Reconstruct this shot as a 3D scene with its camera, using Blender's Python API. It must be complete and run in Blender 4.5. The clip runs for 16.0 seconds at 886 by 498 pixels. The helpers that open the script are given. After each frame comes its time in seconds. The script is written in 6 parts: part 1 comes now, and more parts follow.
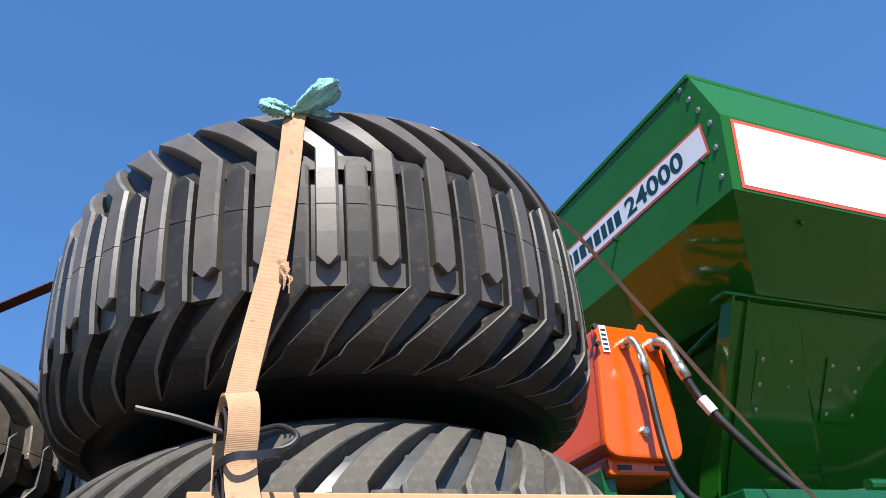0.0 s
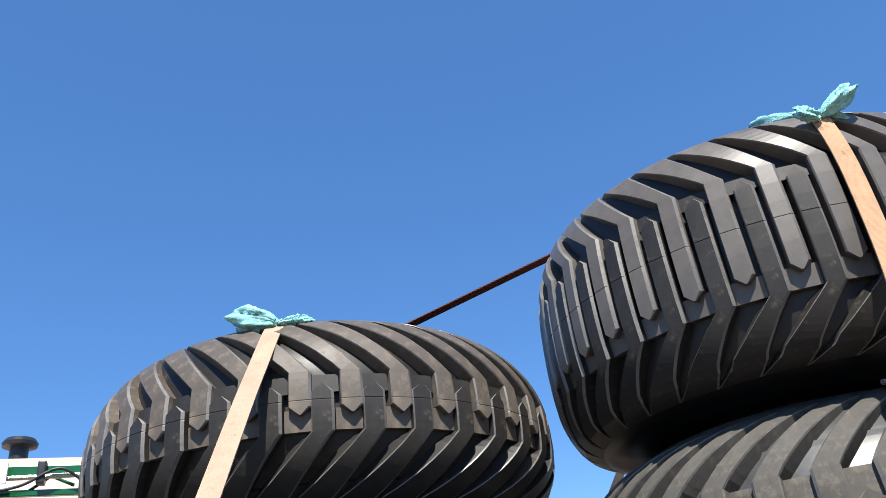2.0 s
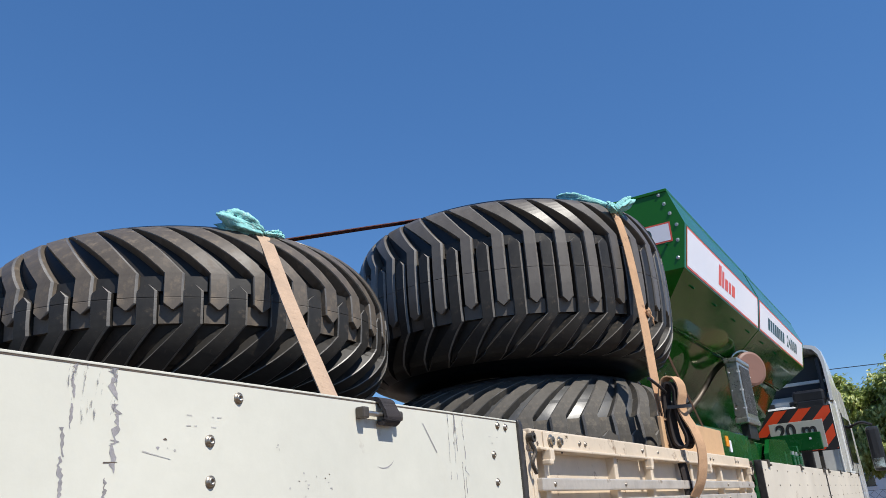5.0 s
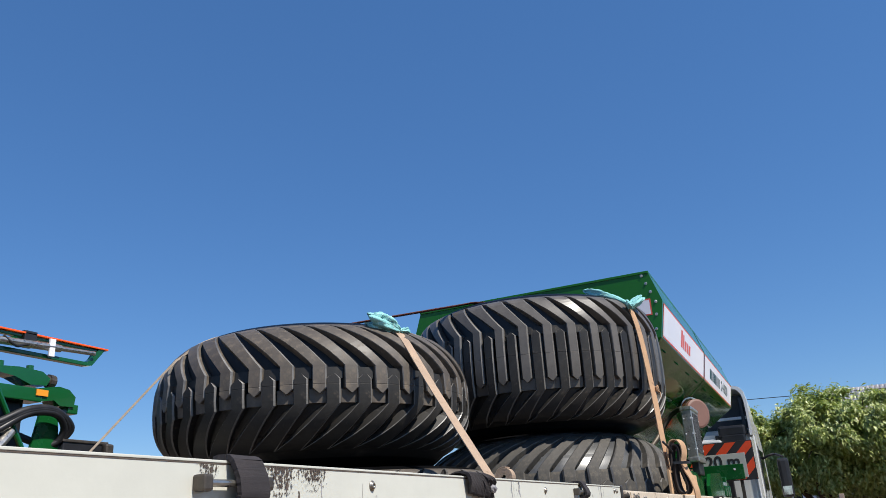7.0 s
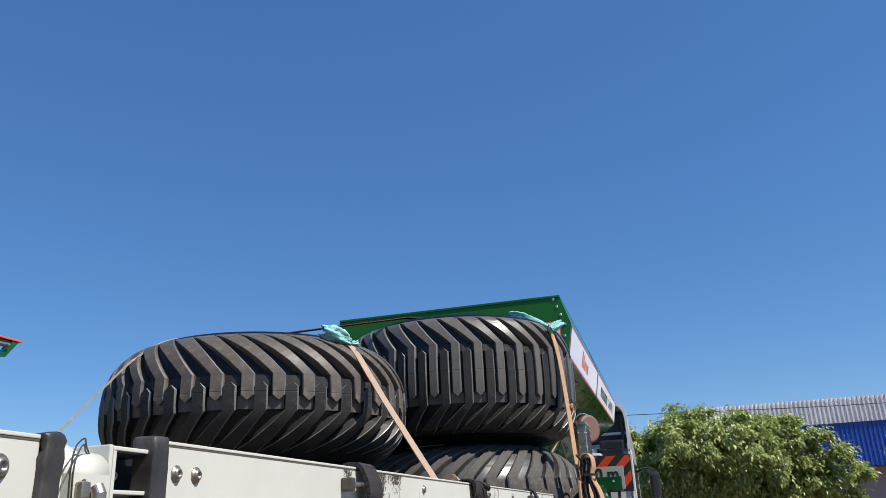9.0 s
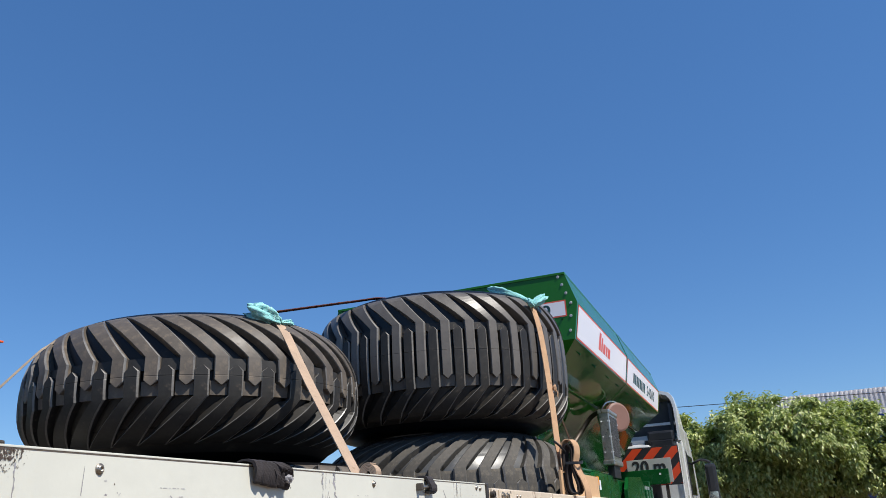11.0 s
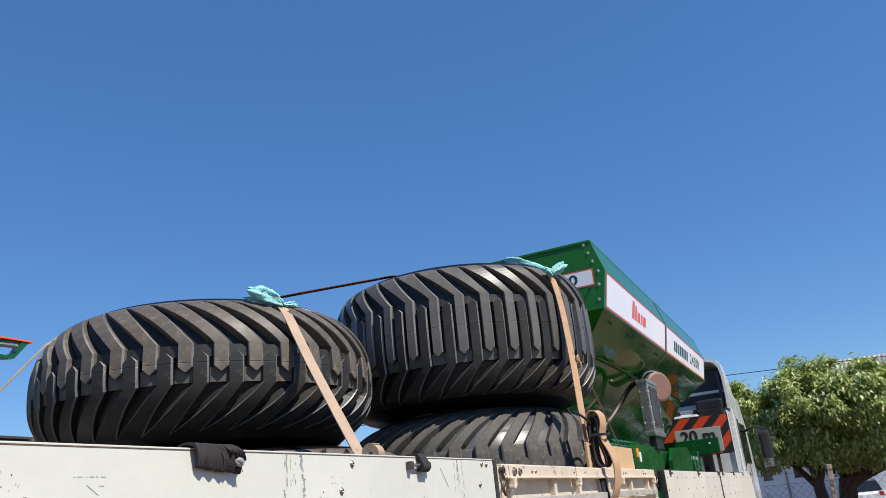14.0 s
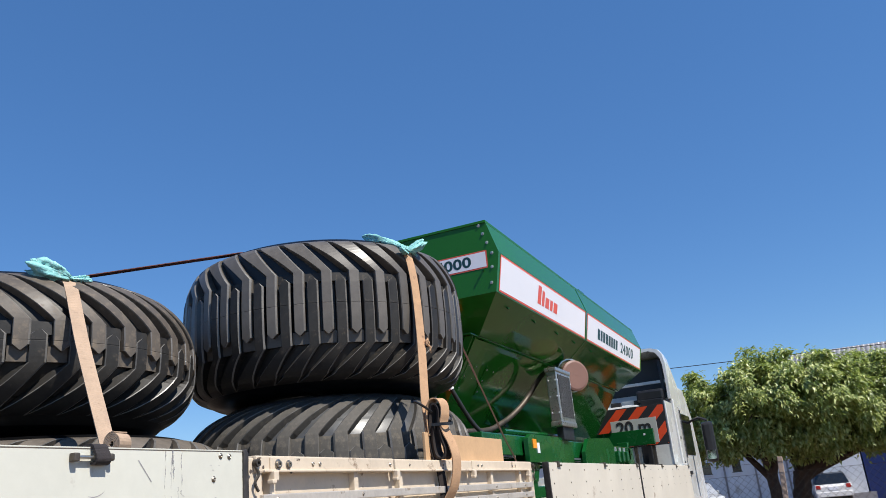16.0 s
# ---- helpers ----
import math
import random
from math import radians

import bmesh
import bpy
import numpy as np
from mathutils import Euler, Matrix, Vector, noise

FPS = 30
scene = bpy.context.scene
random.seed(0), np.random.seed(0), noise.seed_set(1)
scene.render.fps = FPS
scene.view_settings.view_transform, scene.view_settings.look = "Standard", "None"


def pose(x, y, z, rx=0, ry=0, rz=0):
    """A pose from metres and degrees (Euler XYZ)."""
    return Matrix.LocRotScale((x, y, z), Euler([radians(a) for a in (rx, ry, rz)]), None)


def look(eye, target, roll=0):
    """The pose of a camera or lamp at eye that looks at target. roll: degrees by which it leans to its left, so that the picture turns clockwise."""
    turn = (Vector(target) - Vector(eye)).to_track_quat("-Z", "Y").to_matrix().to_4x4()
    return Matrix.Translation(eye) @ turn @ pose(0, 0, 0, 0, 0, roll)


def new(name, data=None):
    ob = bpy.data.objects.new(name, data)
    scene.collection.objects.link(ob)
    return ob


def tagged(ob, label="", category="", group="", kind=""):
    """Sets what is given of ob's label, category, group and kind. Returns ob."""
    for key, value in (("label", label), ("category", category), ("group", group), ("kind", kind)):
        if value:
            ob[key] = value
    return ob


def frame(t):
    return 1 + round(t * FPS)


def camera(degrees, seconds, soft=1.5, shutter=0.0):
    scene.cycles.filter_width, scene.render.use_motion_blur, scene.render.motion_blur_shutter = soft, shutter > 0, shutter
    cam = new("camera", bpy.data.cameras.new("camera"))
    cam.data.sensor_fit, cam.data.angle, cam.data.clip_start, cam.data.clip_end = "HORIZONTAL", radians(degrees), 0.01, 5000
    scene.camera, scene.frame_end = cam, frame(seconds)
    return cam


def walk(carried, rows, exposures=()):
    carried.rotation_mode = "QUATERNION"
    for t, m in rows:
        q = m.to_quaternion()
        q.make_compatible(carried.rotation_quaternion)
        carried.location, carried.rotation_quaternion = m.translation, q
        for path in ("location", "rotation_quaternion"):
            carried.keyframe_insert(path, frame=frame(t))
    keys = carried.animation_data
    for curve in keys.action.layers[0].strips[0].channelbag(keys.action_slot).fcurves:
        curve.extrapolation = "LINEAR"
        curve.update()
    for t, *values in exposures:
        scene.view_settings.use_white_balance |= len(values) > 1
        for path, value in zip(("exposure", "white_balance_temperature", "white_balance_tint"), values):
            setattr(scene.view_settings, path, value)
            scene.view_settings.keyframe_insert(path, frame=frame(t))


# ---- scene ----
cam = camera(59.5, 16.0, soft=0.55)
METRES, EYE, LEVEL, TURN = 8.0, 1.6, 0.43, -26.5
ROWS = [
    (0.0, 0.0, 0.0, 0.0, 3.01, 30.9, 5.04),
    (0.5, -0.0492, -0.0145, 0.0033, 8.55, 30.82, 5.25),
    (1.0, -0.091, -0.0366, 0.0049, 5.54, 29.73, 5.24),
    (1.5, -0.1327, -0.0464, 0.0026, 6.97, 29.76, 7.48),
    (2.0, -0.1794, -0.0591, 0.0048, 9.36, 29.58, 5.74),
    (2.5, -0.2147, -0.0782, 0.0055, -1.72, 27.01, 2.7),
    (3.0, -0.2473, -0.0763, 0.0008, -11.57, 25.29, 2.79),
    (5.5, -0.4605, -0.1505, -0.0019, -34.27, 19.17, 4.09),
    (6.0, -0.5069, -0.1799, -0.0046, -35.69, 19.09, 4.4),
    (6.5, -0.5515, -0.1905, 0.0071, -35.99, 20.42, 4.14),
    (7.0, -0.5916, -0.1908, 0.0136, -38.34, 20.25, 3.31),
    (7.5, -0.6156, -0.2068, 0.0103, -42.42, 19.57, 3.32),
    (8.0, -0.6425, -0.2089, 0.0125, -45.12, 19.85, 2.72),
    (8.5, -0.6561, -0.1959, 0.0134, -46.53, 20.79, 2.35),
    (9.0, -0.6565, -0.1923, 0.0134, -47.51, 20.14, 2.36),
    (11.5, -0.5233, -0.2072, 0.0069, -40.05, 19.65, 3.49),
    (12.0, -0.5165, -0.2011, 0.0077, -39.26, 18.67, 4.05),
    (12.5, -0.5167, -0.1971, 0.0075, -39.24, 18.81, 4.06),
    (13.0, -0.5152, -0.1987, 0.0075, -38.55, 19.01, 4.26),
    (13.5, -0.515, -0.1996, 0.0068, -37.92, 19.36, 4.38),
    (14.0, -0.5094, -0.2098, 0.0054, -37.48, 19.41, 5.25),
    (14.5, -0.4926, -0.223, 0.0012, -38.06, 18.27, 5.59),
    (15.0, -0.4619, -0.222, -0.0009, -40.22, 17.64, 4.33),
    (15.5, -0.4309, -0.2235, 0.0033, -41.51, 18.15, 5.26),
    (16.0, -0.3958, -0.2401, 0.0002, -38.49, 18.58, 4.95),
]
EXPOSURE = [(0.0, 0.98), (1.5, 1.0), (2.5, 0.88), (3.0, 0.78), (5.5, 0.42), (9.0, 0.42), (12.5, 0.47), (16.0, 0.52)]
walk(cam, [(t, pose(0, 0, 0, 0, LEVEL, 0) @ pose(0, -1.54, EYE, 0, 0, TURN) @ pose(METRES * x, METRES * y, METRES * z, 90 + pitch, roll, yaw)) for t, x, y, z, yaw, pitch, roll in ROWS],
     EXPOSURE)

# ---- light ----
SUN_WAY = Vector((-0.19, -0.72, 1.0)).normalized()
world = bpy.data.worlds.new("sky")
scene.world = world
world.use_nodes = True
wn = world.node_tree
sky = wn.nodes.new("ShaderNodeTexSky")
sky.sky_type = "NISHITA"
sky.sun_disc = False
sky.sun_elevation = math.asin(SUN_WAY.z)
sky.sun_rotation = math.atan2(SUN_WAY.x, SUN_WAY.y)
sky.altitude = 500
sky.air_density = 1.0
sky.dust_density = 0.0
sky.ozone_density = 5.0
deep = wn.nodes.new("ShaderNodeHueSaturation")
deep.inputs["Saturation"].default_value = 1.155
even = wn.nodes.new("ShaderNodeMix")
even.data_type = "RGBA"
even.inputs[0].default_value = 0.34
even.inputs[7].default_value = (0.60, 1.64, 4.25, 1)
wn.links.new(sky.outputs[0], deep.inputs["Color"])
wn.links.new(deep.outputs[0], even.inputs[6])
wn.links.new(even.outputs[2], wn.nodes["Background"].inputs[0])
wn.nodes["Background"].inputs[1].default_value = 0.10
sun_data = bpy.data.lights.new("sun", "SUN")
sun_data.energy, sun_data.angle, sun_data.color = 4.6, radians(0.53), (1.0, 0.95, 0.87)
sun = new("sun", sun_data)
sun.matrix_world = look(SUN_WAY * 60, (0, 0, 0))


# ---- materials ----
def material(name, colour, rough=0.5, metal=0.0, coat=0.0, shine=0.5, vary=0.12, scale=6.0, bump=0.0, bump_scale=80.0, dirt=None, dirt_amount=0.0, dirt_scale=3.0, each=0.0, dirt_edge=0.08):
    """Principled surface with two scales of variation, optional dirt and relief."""
    m = bpy.data.materials.new(name)
    m.use_nodes = True
    t = m.node_tree
    b = t.nodes["Principled BSDF"]
    b.inputs["Metallic"].default_value = metal
    b.inputs["Coat Weight"].default_value = coat
    b.inputs["Specular IOR Level"].default_value = shine
    b.inputs["Coat Roughness"].default_value = 0.06
    co = t.nodes.new("ShaderNodeTexCoord")

    def tex(s, detail=6.0, r=0.6):
        n = t.nodes.new("ShaderNodeTexNoise")
        n.inputs["Scale"].default_value, n.inputs["Detail"].default_value, n.inputs["Roughness"].default_value = s, detail, r
        t.links.new(co.outputs["Object"], n.inputs["Vector"])
        return n

    def mapped(sock, a, b2, lo, hi):
        r = t.nodes.new("ShaderNodeMapRange")
        for i, v in enumerate((a, b2, lo, hi)):
            r.inputs[i + 1].default_value = v
        t.links.new(sock, r.inputs[0])
        return r.outputs[0]

    def mix(fac, a, c, mode="MIX"):
        n = t.nodes.new("ShaderNodeMix")
        n.data_type, n.blend_type = "RGBA", mode
        for sock, v in ((n.inputs[0], fac), (n.inputs[6], a), (n.inputs[7], c)):
            if hasattr(v, "links"):
                t.links.new(v, sock)
            else:
                sock.default_value = v if isinstance(v, float) else (*v, 1)
        return n.outputs[2]

    big, fine = tex(scale), tex(scale * 9, 4.0, 0.7)
    k = mapped(big.outputs["Fac"], 0.3, 0.7, 1 - vary, 1 + vary)
    k2 = mapped(fine.outputs["Fac"], 0.3, 0.7, 1 - vary * 0.6, 1 + vary * 0.6)
    mul = t.nodes.new("ShaderNodeMath")
    mul.operation = "MULTIPLY"
    t.links.new(k, mul.inputs[0])
    t.links.new(k2, mul.inputs[1])
    fac = mul.outputs[0]
    if each:
        info = t.nodes.new("ShaderNodeObjectInfo")
        e = mapped(info.outputs["Random"], 0.0, 1.0, 1 - each, 1 + each)
        mu = t.nodes.new("ShaderNodeMath")
        mu.operation = "MULTIPLY"
        t.links.new(fac, mu.inputs[0])
        t.links.new(e, mu.inputs[1])
        fac = mu.outputs[0]
    grey = t.nodes.new("ShaderNodeCombineColor")
    for i in range(3):
        t.links.new(fac, grey.inputs[i])
    col = mix(1.0, colour, grey.outputs[0], "MULTIPLY")
    rsock = mapped(big.outputs["Fac"], 0.3, 0.7, max(rough - 0.08, 0.02), min(rough + 0.1, 1.0))
    if dirt:
        dn = tex(dirt_scale, 9.0, 0.68)
        edge = 0.62 - dirt_amount * 0.3
        d = mapped(dn.outputs["Fac"], edge, edge + dirt_edge, 0.0, 1.0)
        col = mix(d, col, dirt)
        rm = t.nodes.new("ShaderNodeMix")
        t.links.new(d, rm.inputs[0])
        t.links.new(rsock, rm.inputs[2])
        rm.inputs[3].default_value = 0.9
        rsock = rm.outputs[0]
    t.links.new(col, b.inputs["Base Color"])
    t.links.new(rsock, b.inputs["Roughness"])
    if bump:
        bn = tex(bump_scale, 5.0, 0.6)
        bu = t.nodes.new("ShaderNodeBump")
        bu.inputs["Strength"].default_value = bump
        bu.inputs["Distance"].default_value = 0.01
        t.links.new(bn.outputs["Fac"], bu.inputs["Height"])
        t.links.new(bu.outputs[0], b.inputs["Normal"])
    return m


def weave(m, scale, strength, axis="X"):
    """Adds a woven rib to a material's relief."""
    t = m.node_tree
    co = t.nodes.new("ShaderNodeTexCoord")
    w = t.nodes.new("ShaderNodeTexWave")
    w.bands_direction = axis
    w.inputs["Scale"].default_value, w.inputs["Distortion"].default_value = scale, 1.5
    t.links.new(co.outputs["Object"], w.inputs["Vector"])
    bu = t.nodes.new("ShaderNodeBump")
    bu.inputs["Strength"].default_value, bu.inputs["Distance"].default_value = strength, 0.004
    t.links.new(w.outputs["Fac"], bu.inputs["Height"])
    t.links.new(bu.outputs[0], t.nodes["Principled BSDF"].inputs["Normal"])
    return m


# Sidewalls near black: the tyres' underside shade is put into this colour.
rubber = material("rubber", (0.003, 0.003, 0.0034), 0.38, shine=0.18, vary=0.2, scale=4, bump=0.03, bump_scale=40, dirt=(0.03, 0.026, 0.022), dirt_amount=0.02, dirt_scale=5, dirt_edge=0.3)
# Groove floors darker than the bars: the recess's shade put into the colour.
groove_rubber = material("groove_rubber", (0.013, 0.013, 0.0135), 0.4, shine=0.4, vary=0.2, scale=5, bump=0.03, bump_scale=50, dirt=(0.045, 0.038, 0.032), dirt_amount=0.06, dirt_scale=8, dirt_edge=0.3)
rubber_grey = material("rubber_grey", (0.060, 0.061, 0.062), 0.36, shine=0.6, vary=0.2, scale=5, bump=0.03, bump_scale=50, dirt=(0.10, 0.09, 0.078), dirt_amount=0.15, dirt_scale=8, dirt_edge=0.3)
# Brown groove floors: groove shade put into the colour, with dust patches over it.
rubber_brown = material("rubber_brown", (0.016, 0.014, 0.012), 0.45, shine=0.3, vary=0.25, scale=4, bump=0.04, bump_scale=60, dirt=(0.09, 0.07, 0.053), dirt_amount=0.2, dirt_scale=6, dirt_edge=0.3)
# Upper tread bars dusty and paler, lower ones darkened: shade put into the colour.
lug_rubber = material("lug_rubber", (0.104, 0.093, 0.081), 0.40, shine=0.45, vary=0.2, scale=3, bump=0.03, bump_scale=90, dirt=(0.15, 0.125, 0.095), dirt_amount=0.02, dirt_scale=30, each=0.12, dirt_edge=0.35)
lug_low_shaded = material("lug_rubber_black", (0.027, 0.025, 0.0225), 0.46, shine=0.3, vary=0.25, scale=5, bump=0.03, bump_scale=90, dirt=(0.16, 0.125, 0.092), dirt_amount=0.14, dirt_scale=24, each=0.12, dirt_edge=0.3)
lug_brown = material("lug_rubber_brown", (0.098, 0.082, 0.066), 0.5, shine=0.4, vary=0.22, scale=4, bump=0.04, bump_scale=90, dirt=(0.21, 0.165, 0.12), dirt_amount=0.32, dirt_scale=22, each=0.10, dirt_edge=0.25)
lug_dusty = material("lug_rubber_dusty", (0.088, 0.081, 0.071), 0.68, shine=0.18, vary=0.22, scale=5, bump=0.05, bump_scale=90, dirt=(0.22, 0.185, 0.14), dirt_amount=0.30, dirt_scale=16, each=0.10, dirt_edge=0.25)
# Pale bevels: worn edges plus the highlight they catch, put into the colour.
lug_edge = material("lug_edge_worn", (0.125, 0.117, 0.107), 0.40, shine=0.6, vary=0.35, scale=9)
faded_ink = material("faded_ink", (0.43, 0.42, 0.40), 0.8, vary=0.3, scale=60)
green = material("green_paint", (0.018, 0.135, 0.012), 0.08, shine=0.35, vary=0.04, scale=2, bump=0.2, bump_scale=2.6)
green_frame = material("green_frame_paint", (0.005, 0.085, 0.018), 0.22, coat=0.5, vary=0.08, scale=4)
orange = material("orange_paint", (0.85, 0.10, 0.004), 0.3, coat=0.4, vary=0.04, scale=3)
white_board = material("white_board_paint", (0.589, 0.583, 0.510), 0.5, vary=0.05, scale=1.6, bump=0.05, bump_scale=30, dirt=(0.36, 0.32, 0.27), dirt_amount=0.0, dirt_scale=2.5)
board_cream = material("board_cream_paint", (0.60, 0.55, 0.465), 0.5, vary=0.05, scale=1.6, bump=0.05, bump_scale=30, dirt=(0.36, 0.30, 0.24), dirt_amount=0.0, dirt_scale=2.5)
cream = material("cream_steel_paint", (0.62, 0.52, 0.40), 0.45, vary=0.09, scale=3, dirt=(0.20, 0.13, 0.08), dirt_amount=0.06, dirt_scale=8)
white_cab = material("white_cab_paint", (0.74, 0.74, 0.71), 0.25, coat=0.6, vary=0.03, scale=2)
label_white = material("label_vinyl", (0.80, 0.79, 0.83), 0.35, vary=0.015, scale=1)
label_red = material("label_red", (0.72, 0.10, 0.055), 0.4, vary=0.02)
label_dark = material("label_dark", (0.006, 0.045, 0.05), 0.4, vary=0.02)
sign_black = material("sign_black", (0.02, 0.02, 0.022), 0.5, vary=0.05)
steel = material("zinc_steel", (0.55, 0.52, 0.46), 0.32, metal=0.9, vary=0.15, scale=40)
dark_steel = material("dark_steel", (0.10, 0.085, 0.07), 0.5, metal=0.6, vary=0.25, scale=25)
worn_steel = material("worn_bolt_steel", (0.34, 0.30, 0.25), 0.38, metal=0.85, vary=0.2, scale=60)
deflector_grey = material("deflector_grey", (0.045, 0.048, 0.055), 0.5, vary=0.06, scale=3)
alu = material("aluminium_slat", (0.55, 0.50, 0.44), 0.45, metal=0.35, vary=0.12, scale=6, dirt=(0.22, 0.17, 0.12), dirt_amount=0.06, dirt_scale=10)
black_rubber = material("black_rubber", (0.017, 0.016, 0.016), 0.45, vary=0.3, scale=12, bump=0.06, bump_scale=40)
seal_rubber = material("seal_rubber", (0.036, 0.032, 0.030), 0.42, vary=0.35, scale=30, bump=0.08, bump_scale=60, dirt=(0.13, 0.115, 0.10), dirt_amount=0.18, dirt_scale=18, dirt_edge=0.3)
black_plastic = material("black_plastic", (0.018, 0.018, 0.02), 0.4, vary=0.1, scale=10)
pad_cloth = weave(material("pad_webbing", (0.026, 0.021, 0.022), 0.85, vary=0.3, scale=20), 650, 0.25, "DIAGONAL")
strap_tan = weave(material("strap_webbing", (0.44, 0.27, 0.155), 0.85, vary=0.14, scale=14, dirt=(0.24, 0.14, 0.085), dirt_amount=0.06, dirt_scale=18), 80, 0.14, "Z")
strap_pale = weave(material("pale_strap_webbing", (0.40, 0.285, 0.20), 0.85, vary=0.14, scale=12, dirt=(0.24, 0.16, 0.10), dirt_amount=0.05, dirt_scale=16), 70, 0.35, "X")
strap_brown = weave(material("brown_strap_webbing", (0.33, 0.20, 0.12), 0.85, vary=0.2, scale=14, dirt=(0.12, 0.07, 0.045), dirt_amount=0.1, dirt_scale=18), 60, 0.15, "Z")
strap_grey = weave(material("weathered_strap_webbing", (0.36, 0.29, 0.22), 0.85, vary=0.2, scale=14), 80, 0.1, "Z")
strap_dull = weave(material("dull_strap_webbing", (0.105, 0.055, 0.035), 0.85, vary=0.2, scale=12), 80, 0.1, "Z")
strap_red = weave(material("dark_red_webbing", (0.11, 0.032, 0.026), 0.85, vary=0.2, scale=12), 60, 0.4, "Z")
strap_dark = weave(material("dark_strap_webbing", (0.016, 0.011, 0.010), 0.85, vary=0.2, scale=12), 80, 0.12, "Z")
teal_cloth = material("teal_mesh_cloth", (0.24, 0.55, 0.54), 0.85, vary=0.14, scale=22, bump=0.5, bump_scale=160, dirt=(0.46, 0.70, 0.68), dirt_amount=0.25, dirt_scale=45)
cardboard = material("cardboard", (0.52, 0.33, 0.18), 0.85, vary=0.08, scale=5, bump=0.1, bump_scale=40)
stripe_orange = material("stripe_orange", (0.75, 0.075, 0.02), 0.4, vary=0.04)
sign_grey = material("sign_reflective", (0.46, 0.46, 0.42), 0.4, vary=0.04)
brown_disc = material("brown_cover", (0.20, 0.105, 0.08), 0.55, vary=0.08)
core_black = weave(material("cooler_core", (0.03, 0.03, 0.03), 0.5, vary=0.1), 160, 0.8, "Z")
glass = material("dark_glass", (0.012, 0.014, 0.016), 0.05, coat=0.6, vary=0.0)
mirror_glass = material("mirror_glass", (0.8, 0.8, 0.8), 0.03, metal=1.0, vary=0.0)
earth = material("earth", (0.13, 0.088, 0.057), 0.95, vary=0.18, scale=0.5, bump=0.4, bump_scale=4, dirt=(0.105, 0.083, 0.066), dirt_amount=0.2, dirt_scale=0.25)
bark = material("bark", (0.05, 0.03, 0.021), 0.9, vary=0.35, scale=6, bump=0.9, bump_scale=14)
plaster = material("pale_plaster", (0.66, 0.68, 0.72), 0.85, vary=0.06, scale=0.7, dirt=(0.42, 0.40, 0.38), dirt_amount=0.05, dirt_scale=0.8)
pink_wall = material("rose_plaster", (0.42, 0.33, 0.32), 0.85, vary=0.08, scale=0.6)
blue_sheet = material("blue_sheet", (0.018, 0.085, 0.40), 0.45, vary=0.08, scale=0.6)
roof_sheet = material("pale_roof_sheet", (0.74, 0.71, 0.70), 0.6, vary=0.08, scale=0.8)
concrete = material("concrete", (0.46, 0.34, 0.26), 0.9, vary=0.12, scale=5, bump=0.3)
wood_deck = material("deck_wood", (0.075, 0.055, 0.042), 0.8, vary=0.25, scale=4)
car_white = material("car_white", (0.70, 0.68, 0.67), 0.25, coat=0.6, vary=0.02)
car_silver = material("car_silver", (0.45, 0.46, 0.47), 0.3, metal=0.3, coat=0.5, vary=0.02)
tail_red = material("tail_lamp_red", (0.4, 0.02, 0.015), 0.2, vary=0.0)
amber = material("amber_reflector", (0.85, 0.30, 0.02), 0.3, vary=0.0)
tank_skin = material("brown_tank", (0.44, 0.33, 0.28), 0.55, vary=0.06, scale=2)
grime = material("grime", (0.27, 0.26, 0.27), 0.8, vary=0.3, scale=30)
grime_brown = material("brown_grime", (0.10, 0.075, 0.06), 0.85, vary=0.3, scale=40)


def stain_material(name, colour, along, across, amount):
    """A ragged stain that lets the paint show through: streaks stretched down the board, thinning toward the patch's rim."""
    m = bpy.data.materials.new(name)
    m.use_nodes = True
    t = m.node_tree
    b = t.nodes["Principled BSDF"]
    b.inputs["Base Color"].default_value = (*colour, 1)
    b.inputs["Roughness"].default_value = 0.85
    co = t.nodes.new("ShaderNodeTexCoord")
    mp = t.nodes.new("ShaderNodeMapping")
    mp.inputs["Scale"].default_value = (across, 1, along)
    n = t.nodes.new("ShaderNodeTexNoise")
    n.inputs["Scale"].default_value, n.inputs["Detail"].default_value, n.inputs["Roughness"].default_value = 1.0, 8.0, 0.68
    t.links.new(co.outputs["Object"], mp.inputs[0])
    t.links.new(mp.outputs[0], n.inputs["Vector"])
    sep = t.nodes.new("ShaderNodeSeparateXYZ")
    t.links.new(co.outputs["Generated"], sep.inputs[0])

    def math_node(op, a, c):
        k = t.nodes.new("ShaderNodeMath")
        k.operation = op
        for i, v in enumerate((a, c)):
            if isinstance(v, float):
                k.inputs[i].default_value = v
            else:
                t.links.new(v, k.inputs[i])
        return k.outputs[0]

    # 4u(1-u) across, and weight toward the top
    u = sep.outputs["X"]
    hump = math_node("MULTIPLY", math_node("MULTIPLY", u, math_node("SUBTRACT", 1.0, u)), 4.0)
    rim = math_node("MULTIPLY", math_node("POWER", hump, 0.4), math_node("POWER", sep.outputs["Z"], 0.6))
    r = t.nodes.new("ShaderNodeMapRange")
    for i, v in enumerate((0.60 - amount, 0.66 - amount, 0.0, 1.0)):
        r.inputs[i + 1].default_value = v
    t.links.new(math_node("MULTIPLY", n.outputs["Fac"], rim), r.inputs[0])
    clear = t.nodes.new("ShaderNodeBsdfTransparent")
    mx = t.nodes.new("ShaderNodeMixShader")
    t.links.new(r.outputs[0], mx.inputs[0])
    t.links.new(clear.outputs[0], mx.inputs[1])
    t.links.new(b.outputs[0], mx.inputs[2])
    t.links.new(mx.outputs[0], t.nodes["Material Output"].inputs[0])
    return m


